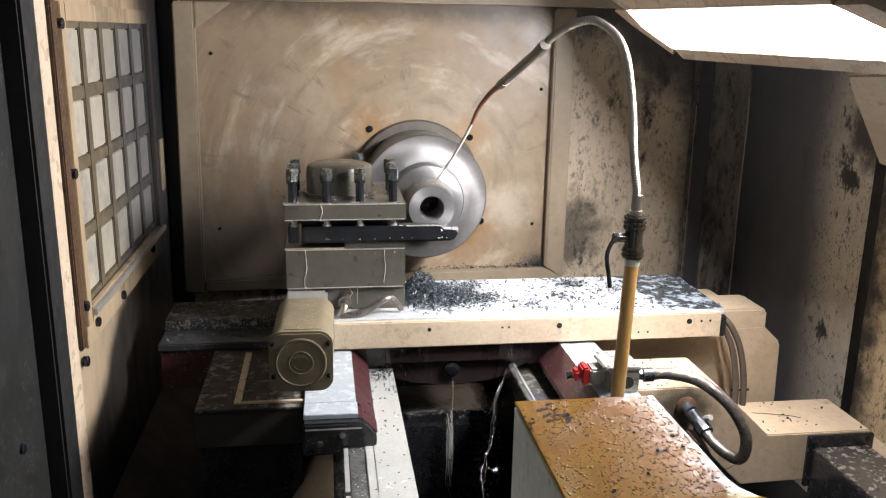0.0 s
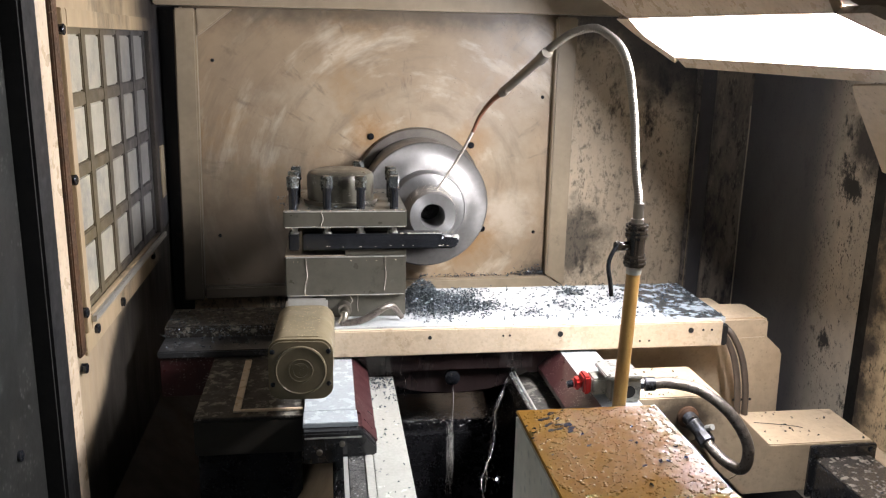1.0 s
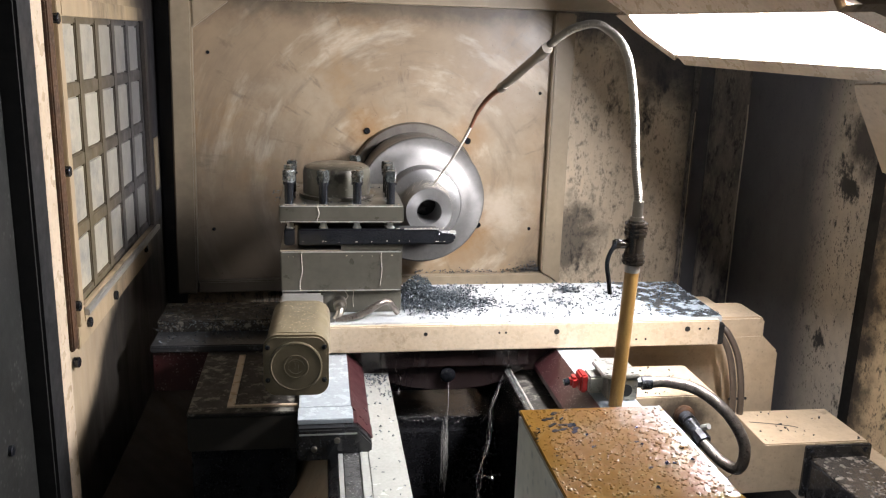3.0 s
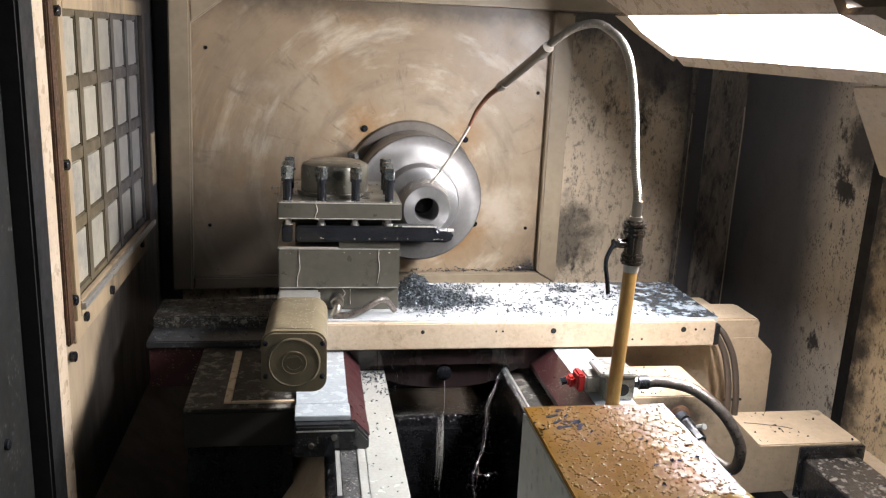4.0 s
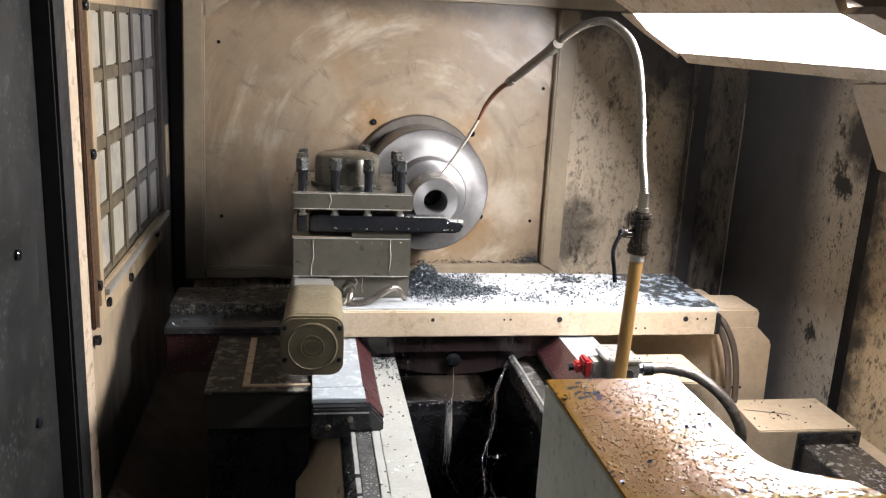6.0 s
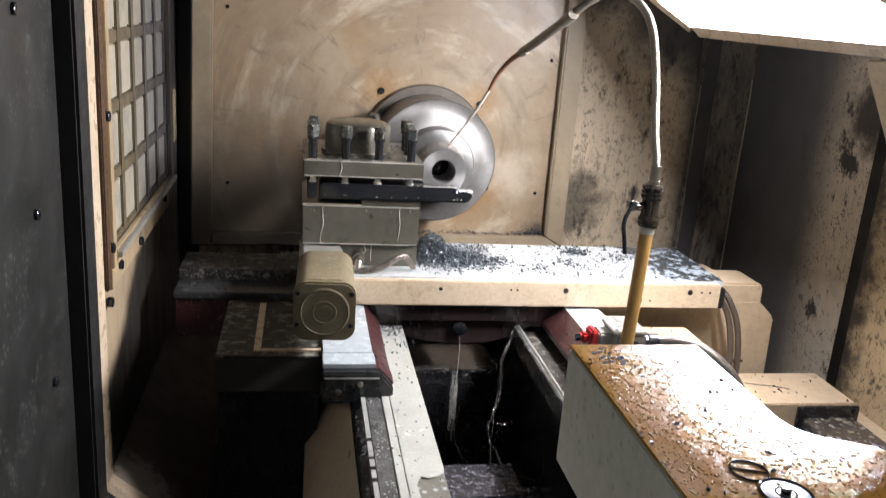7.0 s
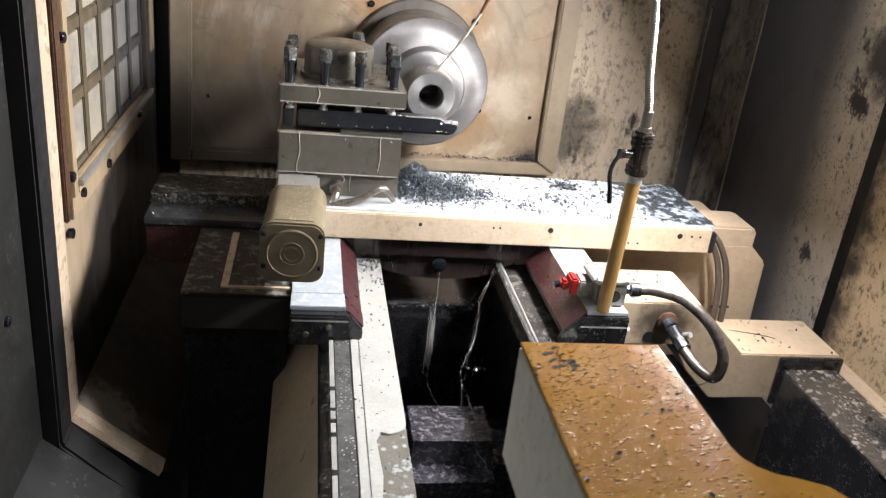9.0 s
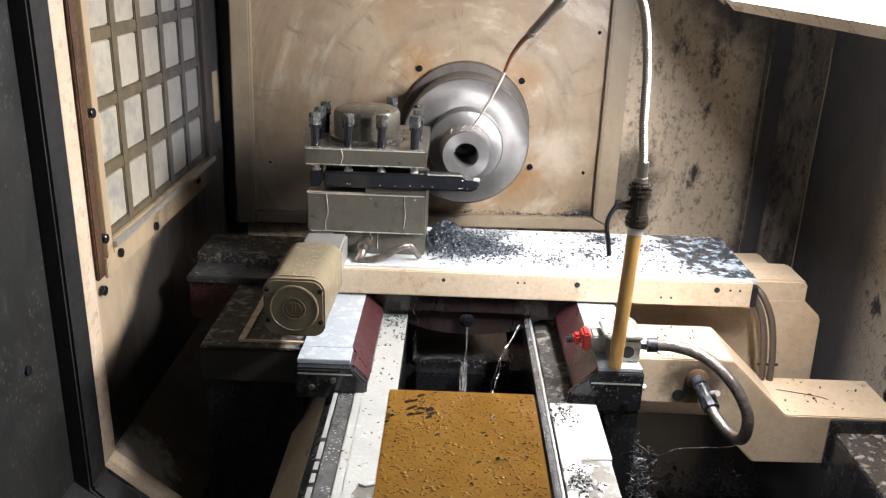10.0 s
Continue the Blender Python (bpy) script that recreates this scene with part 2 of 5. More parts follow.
M_OILY = mat("black_oil", (0.010, 0.010, 0.011), 0.14, second=(0.018, 0.018, 0.020), bump=0.2, bscale=50, specks=0.02, sscale=220)
M_POST = mat("oiled_grey_steel", (0.108, 0.101, 0.080), 0.34, 0.2, second=(0.062, 0.058, 0.045), scale=10, amount=0.8, dirt=(0.15, 0.145, 0.13), dscale=22, dlow=0.62, dhigh=0.8, bump=0.05, coat=0.25, dirt2=(0.03, 0.028, 0.022), d2scale=45, d2low=0.58, d2high=0.68, d2top=0.6)
M_CAP = mat("worn_oily_cap", (0.105, 0.097, 0.072), 0.34, 0.2, second=(0.06, 0.055, 0.042), scale=14, amount=0.9, dirt=(0.028, 0.024, 0.018), dscale=20, dlow=0.50, dhigh=0.58, coat=0.5, dirt2=(0.33, 0.32, 0.28), d2scale=55, d2low=0.60, d2high=0.66)
M_EDGE = mat("worn_or_gleaming_metal", (0.62, 0.62, 0.58), 0.35, 0.6, scale=60)
M_BOLT = mat("blackened_steel", (0.022, 0.024, 0.029), 0.16, 0.6, second=(0.045, 0.048, 0.056), scale=7, amount=0.8, coat=0.4)
M_HEAD = mat("worn_screw_head", (0.17, 0.18, 0.17), 0.26, 0.7, second=(0.06, 0.064, 0.064), scale=50, amount=1.0, coat=0.4)
M_CHUCK = mat("turned_steel", (0.27, 0.26, 0.25), 0.38, 0.7, second=(0.20, 0.19, 0.18), scale=14, amount=0.7, bump=0.03)
M_HUB = mat("bright_machined_steel", (0.31, 0.305, 0.30), 0.36, 0.75, second=(0.24, 0.236, 0.23), scale=8, amount=0.5)
brushed(M_CHUCK, 0.6)
brushed(M_HUB, 0.7)
M_WAY = mat("wet_ground_way", (0.43, 0.43, 0.39), 0.22, 0.1, second=(0.33, 0.33, 0.30), scale=20, amount=0.6, dirt=(0.10, 0.10, 0.10), dscale=45, dlow=0.66, dhigh=0.72, coat=0.5, bump=0.08, bscale=90)
M_FOAM = mat("foamy_wet_way", (0.20, 0.19, 0.16), 0.15, 0.2, second=(0.12, 0.115, 0.095), scale=30, dirt=(0.40, 0.42, 0.41), dscale=26, dlow=0.56, dhigh=0.60, coat=0.8, bump=0.5, bscale=120, specks=1.0, sscale=75, speck=(0.48, 0.50, 0.49))
M_TOP = mat("wet_slide_cover", (0.60, 0.62, 0.62), 0.2, 0.15, second=(0.46, 0.49, 0.50), scale=10, amount=0.7, dirt=(0.05, 0.055, 0.06), dscale=55, dlow=0.60, dhigh=0.70, coat=0.6, bump=0.1, bscale=110)
M_TOPDARK = mat("dim_slide_cover", (0.06, 0.068, 0.075), 0.2, 0.1, second=(0.025, 0.027, 0.03), scale=20, dirt=(0.40, 0.45, 0.49), dscale=42, dlow=0.49, dhigh=0.57, coat=0.5, bump=0.15, bscale=90)
M_LIP = mat("oily_way_lip", (0.03, 0.031, 0.033), 0.4, 0.0, second=(0.018, 0.018, 0.020), scale=20, dirt=(0.11, 0.115, 0.12), dscale=60, dlow=0.55, dhigh=0.64, coat=0.4, bump=0.15, bscale=90)
M_BARE = mat("bare_chipped_casting", (0.022, 0.014, 0.009), 0.6, second=(0.012, 0.009, 0.007), scale=60, ior=1.08)
M_RING = mat("dull_oily_ring", (0.20, 0.18, 0.155), 0.4, 0.5, second=(0.12, 0.105, 0.088), scale=9, amount=0.9)
M_WHITE = mat("light_grey_enamel", (0.40, 0.44, 0.46), 0.25, second=(0.33, 0.36, 0.37), scale=18, dirt=(0.10, 0.10, 0.10), dscale=38, dlow=0.64, dhigh=0.70, coat=0.4)
M_MAROON = mat("maroon_paint", (0.052, 0.016, 0.017), 0.35, second=(0.03, 0.010, 0.011), scale=14, amount=0.8, specks=0.4, sscale=200, speck=(0.4, 0.36, 0.34), coat=0.3)
M_BRIDGE = mat("oily_bridge_paint", (0.030, 0.020, 0.019), 0.22, second=(0.016, 0.012, 0.012), scale=9, amount=0.9, coat=0.4, dirt=(0.05, 0.044, 0.042), dscale=12, dlow=0.55, dhigh=0.7, stretch=(1, 1, 0.3))
M_SADDLE = mat("oily_saddle_paint", (0.026, 0.023, 0.019), 0.5, second=(0.014, 0.013, 0.011), scale=18, amount=1.0, dirt=(0.17, 0.16, 0.135), dscale=48, dlow=0.54, dhigh=0.59, specks=0.5, sscale=110, speck=(0.18, 0.172, 0.15))
M_OILDARK = mat("oil_darkened_paint", (0.026, 0.022, 0.017), 0.45, second=(0.015, 0.013, 0.010), scale=7, amount=0.9, bump=0.08)
M_WETGREY = mat("wet_grey_groove", (0.13, 0.13, 0.125), 0.15, 0.3, second=(0.06, 0.06, 0.058), scale=40, amount=0.9, specks=0.9, sscale=190, speck=(0.55, 0.55, 0.53), coat=0.7, bump=0.5, bscale=150)
# pale mottles hold chips and the painted glints of the wet rib
M_RIB = mat("flooded_black_casting", (0.10, 0.098, 0.11), 0.2, 0.5, second=(0.03, 0.029, 0.034), scale=40, amount=1.0, dirt=(0.30, 0.285, 0.32), dscale=90, dlow=0.52, dhigh=0.62, coat=0.6, bump=1.0, bscale=70)
M_COVER = mat("wet_mottled_cover", (0.06, 0.052, 0.045), 0.25, second=(0.03, 0.027, 0.023), scale=20, dirt=(0.26, 0.23, 0.19), dscale=60, dlow=0.55, dhigh=0.60, coat=0.5, bump=0.4, bscale=110, specks=0.9, sscale=95, speck=(0.32, 0.29, 0.25))
M_MOTOR = mat("olive_motor_paint", (0.20, 0.162, 0.098), 0.38, second=(0.135, 0.112, 0.070), scale=12, amount=0.8, bump=0.08, coat=0.15)
M_TAIL = mat("brown_oily_cast_top", (0.34, 0.172, 0.032), 0.055, second=(0.23, 0.108, 0.018), scale=16, amount=0.9, dirt=(0.045, 0.024, 0.009), dscale=34, dlow=0.68, dhigh=0.74, bump=0.20, bscale=130, ior=1.25)
M_TAILSIDE = mat("pale_green_grey_enamel", (0.68, 0.61, 0.47), 0.35, second=(0.58, 0.52, 0.40), scale=8, amount=0.6, dirt=(0.12, 0.10, 0.07), dscale=22, dlow=0.70, dhigh=0.77, specks=0.4, sscale=90, speck=(0.15, 0.13, 0.1))
M_PIPE = mat("yellowed_brass_pipe", (0.44, 0.265, 0.085), 0.35, 0.3, second=(0.22, 0.105, 0.03), scale=45, amount=1.0, stretch=(1, 1, 0.25), coat=0.3, dirt=(0.07, 0.04, 0.018), dscale=28, dlow=0.56, dhigh=0.70)
M_BRASS = mat("oily_bronze", (0.045, 0.036, 0.028), 0.22, 0.6, second=(0.02, 0.017, 0.014), scale=60, coat=0.4)
M_CHROME = mat("flexible_chrome", (0.30, 0.275, 0.235), 0.38, 1.0, second=(0.20, 0.175, 0.14), scale=6)
M_COPPER = mat("copper_tube", (0.27, 0.12, 0.07), 0.35, 0.6, second=(0.17, 0.075, 0.045), scale=50)
M_BRAID = mat("braided_steel_hose", (0.26, 0.23, 0.20), 0.32, 0.8, second=(0.12, 0.10, 0.09), scale=120, amount=0.9, bump=0.5, bscale=420)
M_HOSE = mat("dark_hose_rubber", (0.075, 0.055, 0.042), 0.4, second=(0.035, 0.028, 0.022), scale=60, coat=0.3)
M_ALU = mat("cast_aluminium", (0.48, 0.47, 0.43), 0.35, 0.6, second=(0.36, 0.34, 0.30), scale=40)
M_VALVE = mat("oily_cast_valve", (0.36, 0.35, 0.31), 0.35, 0.5, second=(0.22, 0.21, 0.18), scale=40, dirt=(0.05, 0.045, 0.04), dscale=45, dlow=0.55, dhigh=0.68)
M_RED = mat("red_plastic", (0.33, 0.018, 0.016), 0.35, second=(0.28, 0.015, 0.012), scale=40)
M_BLUEGREY = mat("grimy_steel_fitting", (0.085, 0.092, 0.105), 0.35, 0.5, second=(0.022, 0.022, 0.025), scale=50, amount=0.9, dirt=(0.012, 0.011, 0.010), dscale=70, dlow=0.48, dhigh=0.56, specks=0.5, sscale=260, speck=(0.35, 0.36, 0.38))
M_CHIP = mat("blue_steel_chips", (0.035, 0.046, 0.054), 0.42, 0.7, scale=20, island=0.30)
M_CHIPDARK = mat("dark_steel_chips", (0.02, 0.02, 0.022), 0.3, 0.6, scale=90, island=0.25)
M_WIRE = mat("bright_wire_chip", (0.55, 0.55, 0.54), 0.22, 1.0, second=(0.05, 0.05, 0.05), scale=90, amount=1.0)
M_PANE = mat("frosted_pane", (0.46, 0.42, 0.32), 0.4, second=(0.34, 0.315, 0.25), scale=5, amount=0.9, bump=0.15, bscale=160, dirt=(0.19, 0.19, 0.18), dscale=12, dlow=0.50, dhigh=0.7)
M_LATTICE = mat("oil_stained_lattice", (0.14, 0.108, 0.06), 0.5, second=(0.085, 0.07, 0.045), scale=9, amount=0.9)
# panes and lattice darker towards the far end
stain_and_shade(M_PANE, (0, 1, 0), 1.33, 1.80, (0.135, 0.14, 0.15), 0.85, 0.10, 9.0)
stain_and_shade(M_LATTICE, (0, 1, 0), 1.36, 1.70, (0.045, 0.045, 0.05), 0.9, 0.06, 9.0)
M_RUST = mat("rusty_gasket", (0.10, 0.05, 0.026), 0.5, second=(0.03, 0.017, 0.010), scale=60, amount=1.0, bump=0.5, specks=0.6, sscale=190, speck=(0.30, 0.22, 0.15))
M_WATER = bpy.data.materials.new("coolant")
M_WATER.use_nodes = True
for key, value in (("Base Color", (0.95, 0.93, 0.88, 1)), ("Roughness", 0.05), ("Transmission Weight", 0.75), ("IOR", 1.33)):
    M_WATER.node_tree.nodes["Principled BSDF"].inputs[key].default_value = value
# near half set brighter than the far half to place the shadows
M_LAMP = glow("lamp_diffuser", (1.0, 0.98, 1.03), LAMP * 1.75)
M_LAMPFAR = glow("lamp_diffuser_dim", (1.0, 0.98, 1.03), LAMP * 0.45)

# ---- builders ----
ORIGIN = {}


def thing(name, base, label, category, group="", kind=""):
    ob = new(name)
    ob.empty_display_size = 0.02
    ob.location = base
    ORIGIN[ob] = Vector(base)
    return tagged(ob, label, category, group, kind)


def mesh_of(name, bm, material, origin, smooth=35):
    bmesh.ops.recalc_face_normals(bm, faces=bm.faces[:])
    bmesh.ops.translate(bm, verts=bm.verts[:], vec=-origin)
    for f in bm.faces:
        f.smooth = True
    for e in bm.edges:
        if len(e.link_faces) == 2 and e.calc_face_angle(0) > radians(smooth):
            e.smooth = False
    me = bpy.data.meshes.new(name)
    bm.to_mesh(me)
    bm.free()
    me.materials.append(material)
    return me


def part(name, bm, material, parent, label=""):
    ob = new(name, mesh_of(name, bm, material, ORIGIN[parent]))
    ob.parent = parent
    ORIGIN[ob] = ORIGIN[parent]
    return tagged(ob, label)


def solo(name, bm, material, base, label, category="", group="", kind="", smooth=35):
    ob = new(name, mesh_of(name, bm, material, Vector(base), smooth))
    ob.location = base
    ORIGIN[ob] = Vector(base)
    return tagged(ob, label, category, group, kind)


def join(*bms):
    out = bmesh.new()
    for b in bms:
        me = bpy.data.meshes.new("tmp")
        b.to_mesh(me)
        b.free()
        out.from_mesh(me)
        bpy.data.meshes.remove(me)
    return out


def soften(bm, r, seg=2):
    if r:
        es = [e for e in bm.edges if len(e.link_faces) == 2 and e.calc_face_angle(0) > 0.5]
        bmesh.ops.bevel(bm, geom=es, offset=r, segments=seg, affect="EDGES", clamp_overlap=True)
    return bm


def box(x0, x1, y0, y1, z0, z1, r=0.002):
    bm = bmesh.new()
    bmesh.ops.create_cube(bm, size=1, matrix=Matrix.LocRotScale(((x0 + x1) / 2, (y0 + y1) / 2, (z0 + z1) / 2), None, (x1 - x0, y1 - y0, z1 - z0)))
    return soften(bm, r)


def prism(poly, axis, a0, a1, r=0.0):
    """A polygon in the two other axes (in x, y, z order), pushed along axis from a0 to a1."""
    bm = bmesh.new()

    def put(p, a):
        return {"x": (a, p[0], p[1]), "y": (p[0], a, p[1]), "z": (p[0], p[1], a)}[axis]
    lo, hi = [bm.verts.new(put(p, a0)) for p in poly], [bm.verts.new(put(p, a1)) for p in poly]
    bm.faces.new(lo), bm.faces.new(hi)
    for i in range(len(poly)):
        j = (i + 1) % len(poly)
        bm.faces.new((lo[i], lo[j], hi[j], hi[i]))
    bmesh.ops.recalc_face_normals(bm, faces=bm.faces[:])
    return soften(bm, r)


def hull(points, r=0.0):
    bm = bmesh.new()
    for p in points:
        bm.verts.new(p)
    bmesh.ops.convex_hull(bm, input=bm.verts[:])
    bmesh.ops.dissolve_limit(bm, angle_limit=0.02, verts=bm.verts[:], edges=bm.edges[:])
    return soften(bm, r)


def lathe(profile, p, axis="y", seg=48):
    """Turns a profile of (radius, along) about an axis through p."""
    bm = bmesh.new()
    rings = []
    for r, a in profile:
        ring = []
        for i in range(seg):
            c, s = math.cos(i * math.tau / seg) * r, math.sin(i * math.tau / seg) * r
            v = {"y": (c, a, s), "z": (c, s, a), "x": (a, c, s)}[axis]
            ring.append(bm.verts.new(Vector(p) + Vector(v)))
        rings.append(ring)
    for a, b in zip(rings, rings[1:]):
        for i in range(seg):
            bm.faces.new((a[i], a[(i + 1) % seg], b[(i + 1) % seg], b[i]))
    bm.faces.new(rings[0]), bm.faces.new(rings[-1])
    bmesh.ops.recalc_face_normals(bm, faces=bm.faces[:])
    return bm


def rod(p, q, r, seg=16, r2=None):
    p, q = Vector(p), Vector(q)
    bm = bmesh.new()
    m = Matrix.Translation((p + q) / 2) @ (q - p).to_track_quat("Z", "Y").to_matrix().to_4x4()
    bmesh.ops.create_cone(bm, cap_ends=True, segments=seg, radius1=r, radius2=r if r2 is None else r2, depth=(q - p).length, matrix=m)
    return bm


def glide(points, n):
    """Points of a smooth line through the points given."""
    pts = [Vector(p) for p in points]
    pts = [2 * pts[0] - pts[1], *pts, 2 * pts[-1] - pts[-2]]
    out = []
    for i in range(1, len(pts) - 2):
        a, b, c, d = pts[i - 1:i + 3]
        for k in range(n):
            t = k / n
            out.append(0.5 * (2 * b + (c - a) * t + (2 * a - 5 * b + 4 * c - d) * t * t + (3 * b - a - 3 * c + d) * t ** 3))
    return out + [pts[-2]]


def tube(points, r, seg=10, n=8, ribs=0.0, taper=None):
    line = glide(points, n) if n > 1 else [Vector(p) for p in points]
    bm = bmesh.new()
    up, rings = Vector((0.31, 0.45, 0.83)), []
    for i, p in enumerate(line):
        d = (line[min(i + 1, len(line) - 1)] - line[max(i - 1, 0)]).normalized()
        side = up.cross(d).normalized()
        up = d.cross(side)
        rad = r * (1 + (ribs if i % 2 else 0))
        if taper is not None:
            rad *= 1 + (taper - 1) * i / (len(line) - 1)
        rings.append([bm.verts.new(p + side * math.cos(k * math.tau / seg) * rad + up * math.sin(k * math.tau / seg) * rad) for k in range(seg)])
    for a, b in zip(rings, rings[1:]):
        for k in range(seg):
            bm.faces.new((a[k], a[(k + 1) % seg], b[(k + 1) % seg], b[k]))
    bm.faces.new(rings[0]), bm.faces.new(rings[-1])
    return bm


def ribbed(points, r, pitch=0.0046, depth=0.16, seg=16):
    """A corrugated hose: even rounded rings along a smooth line."""
    line = glide(points, 30)
    run = [0.0]
    for a, b in zip(line, line[1:]):
        run.append(run[-1] + (b - a).length)
    count, out, j = int(run[-1] / pitch) * 4, [], 0
    for i in range(count + 1):
        at = run[-1] * i / count
        while j < len(run) - 2 and run[j + 1] < at:
            j += 1
        out.append(line[j].lerp(line[j + 1], (at - run[j]) / max(1e-9, run[j + 1] - run[j])))
    bm = bmesh.new()
    up, rings = Vector((0.31, 0.45, 0.83)), []
    for i, p in enumerate(out):
        d = (out[min(i + 2, count)] - out[max(i - 2, 0)]).normalized()
        side = up.cross(d).normalized()
        up = d.cross(side)
        rad = r * (1 + depth * (0.35, 1.0, 0.35, -0.75)[i % 4])
        rings.append([bm.verts.new(p + side * math.cos(k * math.tau / seg) * rad + up * math.sin(k * math.tau / seg) * rad) for k in range(seg)])
    for a, b in zip(rings, rings[1:]):
        for k in range(seg):
            bm.faces.new((a[k], a[(k + 1) % seg], b[(k + 1) % seg], b[k]))
    bm.faces.new(rings[0]), bm.faces.new(rings[-1])
    return bm


def curl_heap(spots, size, rng, thick=0.00055):
    """Many short curled ribbons of swarf, one at each spot."""
    verts, faces = [], []
    for p in spots:
        turn = Euler((rng.uniform(0, 6.3), rng.uniform(-0.7, 0.7), rng.uniform(0, 6.3))).to_matrix()
        s = size * rng.uniform(0.5, 1.5)
        rad, arc, pitch = s * rng.uniform(0.25, 0.6), rng.uniform(1.5, 5.5), s * rng.uniform(0.05, 0.5)
        k, w = 5, thick * rng.uniform(0.8, 2.2)
        base = len(verts)
        for i in range(k):
            a = arc * i / (k - 1)
            for e in (-w, w):
                q = turn @ Vector((rad * math.cos(a), rad * math.sin(a), pitch * i / k + e)) + Vector(p)
                verts.append((q.x, q.y, max(q.z, p[2] - 0.0008)))
        faces += [(base + 2 * i, base + 2 * i + 1, base + 2 * i + 3, base + 2 * i + 2) for i in range(k - 1)]
    me = bpy.data.meshes.new("swarf")
    me.from_pydata(verts, [], faces)
    bm = bmesh.new()
    bm.from_mesh(me)
    bpy.data.meshes.remove(me)
    return bm


def beads(spots, lo, hi, rng, flat=0.5, seg=6):
    """Flattened drops, one at each spot."""
    verts, faces = [], []
    for p in spots:
        r = rng.uniform(lo, hi)
        sx, sy = r * rng.uniform(0.8, 1.25), r * rng.uniform(0.8, 1.25)
        base = len(verts)
        for ring, (cr, h) in enumerate(((1.0, 0.0), (0.85, 0.5), (0.45, 0.88))):
            for i in range(seg):
                a = i * math.tau / seg + ring * 0.3
                verts.append((p[0] + sx * cr * math.cos(a), p[1] + sy * cr * math.sin(a), p[2] + r * flat * h))
        verts.append((p[0], p[1], p[2] + r * flat))
        for ring in range(2):
            for i in range(seg):
                j = (i + 1) % seg
                faces.append((base + ring * seg + i, base + ring * seg + j, base + (ring + 1) * seg + j, base + (ring + 1) * seg + i))
        faces += [(base + 2 * seg + i, base + 2 * seg + (i + 1) % seg, base + 3 * seg) for i in range(seg)]
    me = bpy.data.meshes.new("drops")
    me.from_pydata(verts, [], faces)
    bm = bmesh.new()
    bm.from_mesh(me)
    bpy.data.meshes.remove(me)
    return bm


def screw(parent, p, r, h, axis, material=None, name="screw"):
    """A cap screw with a socket, its head standing h out along axis ('-y', '+z', '+x', '-x')."""
    d = {"-y": Vector((0, -1, 0)), "+z": Vector((0, 0, 1)), "+x": Vector((1, 0, 0)), "-x": Vector((-1, 0, 0))}[axis]
    p = Vector(p)
    bm = join(rod(p - d * 0.002, p + d * h * 0.8, r, 14), rod(p + d * h * 0.8, p + d * h, r, 14, r * 0.8), rod(p + d * h, p + d * (h + 0.0004), r * 0.45, 6))
    return part(name, bm, material or M_BOLT, parent)


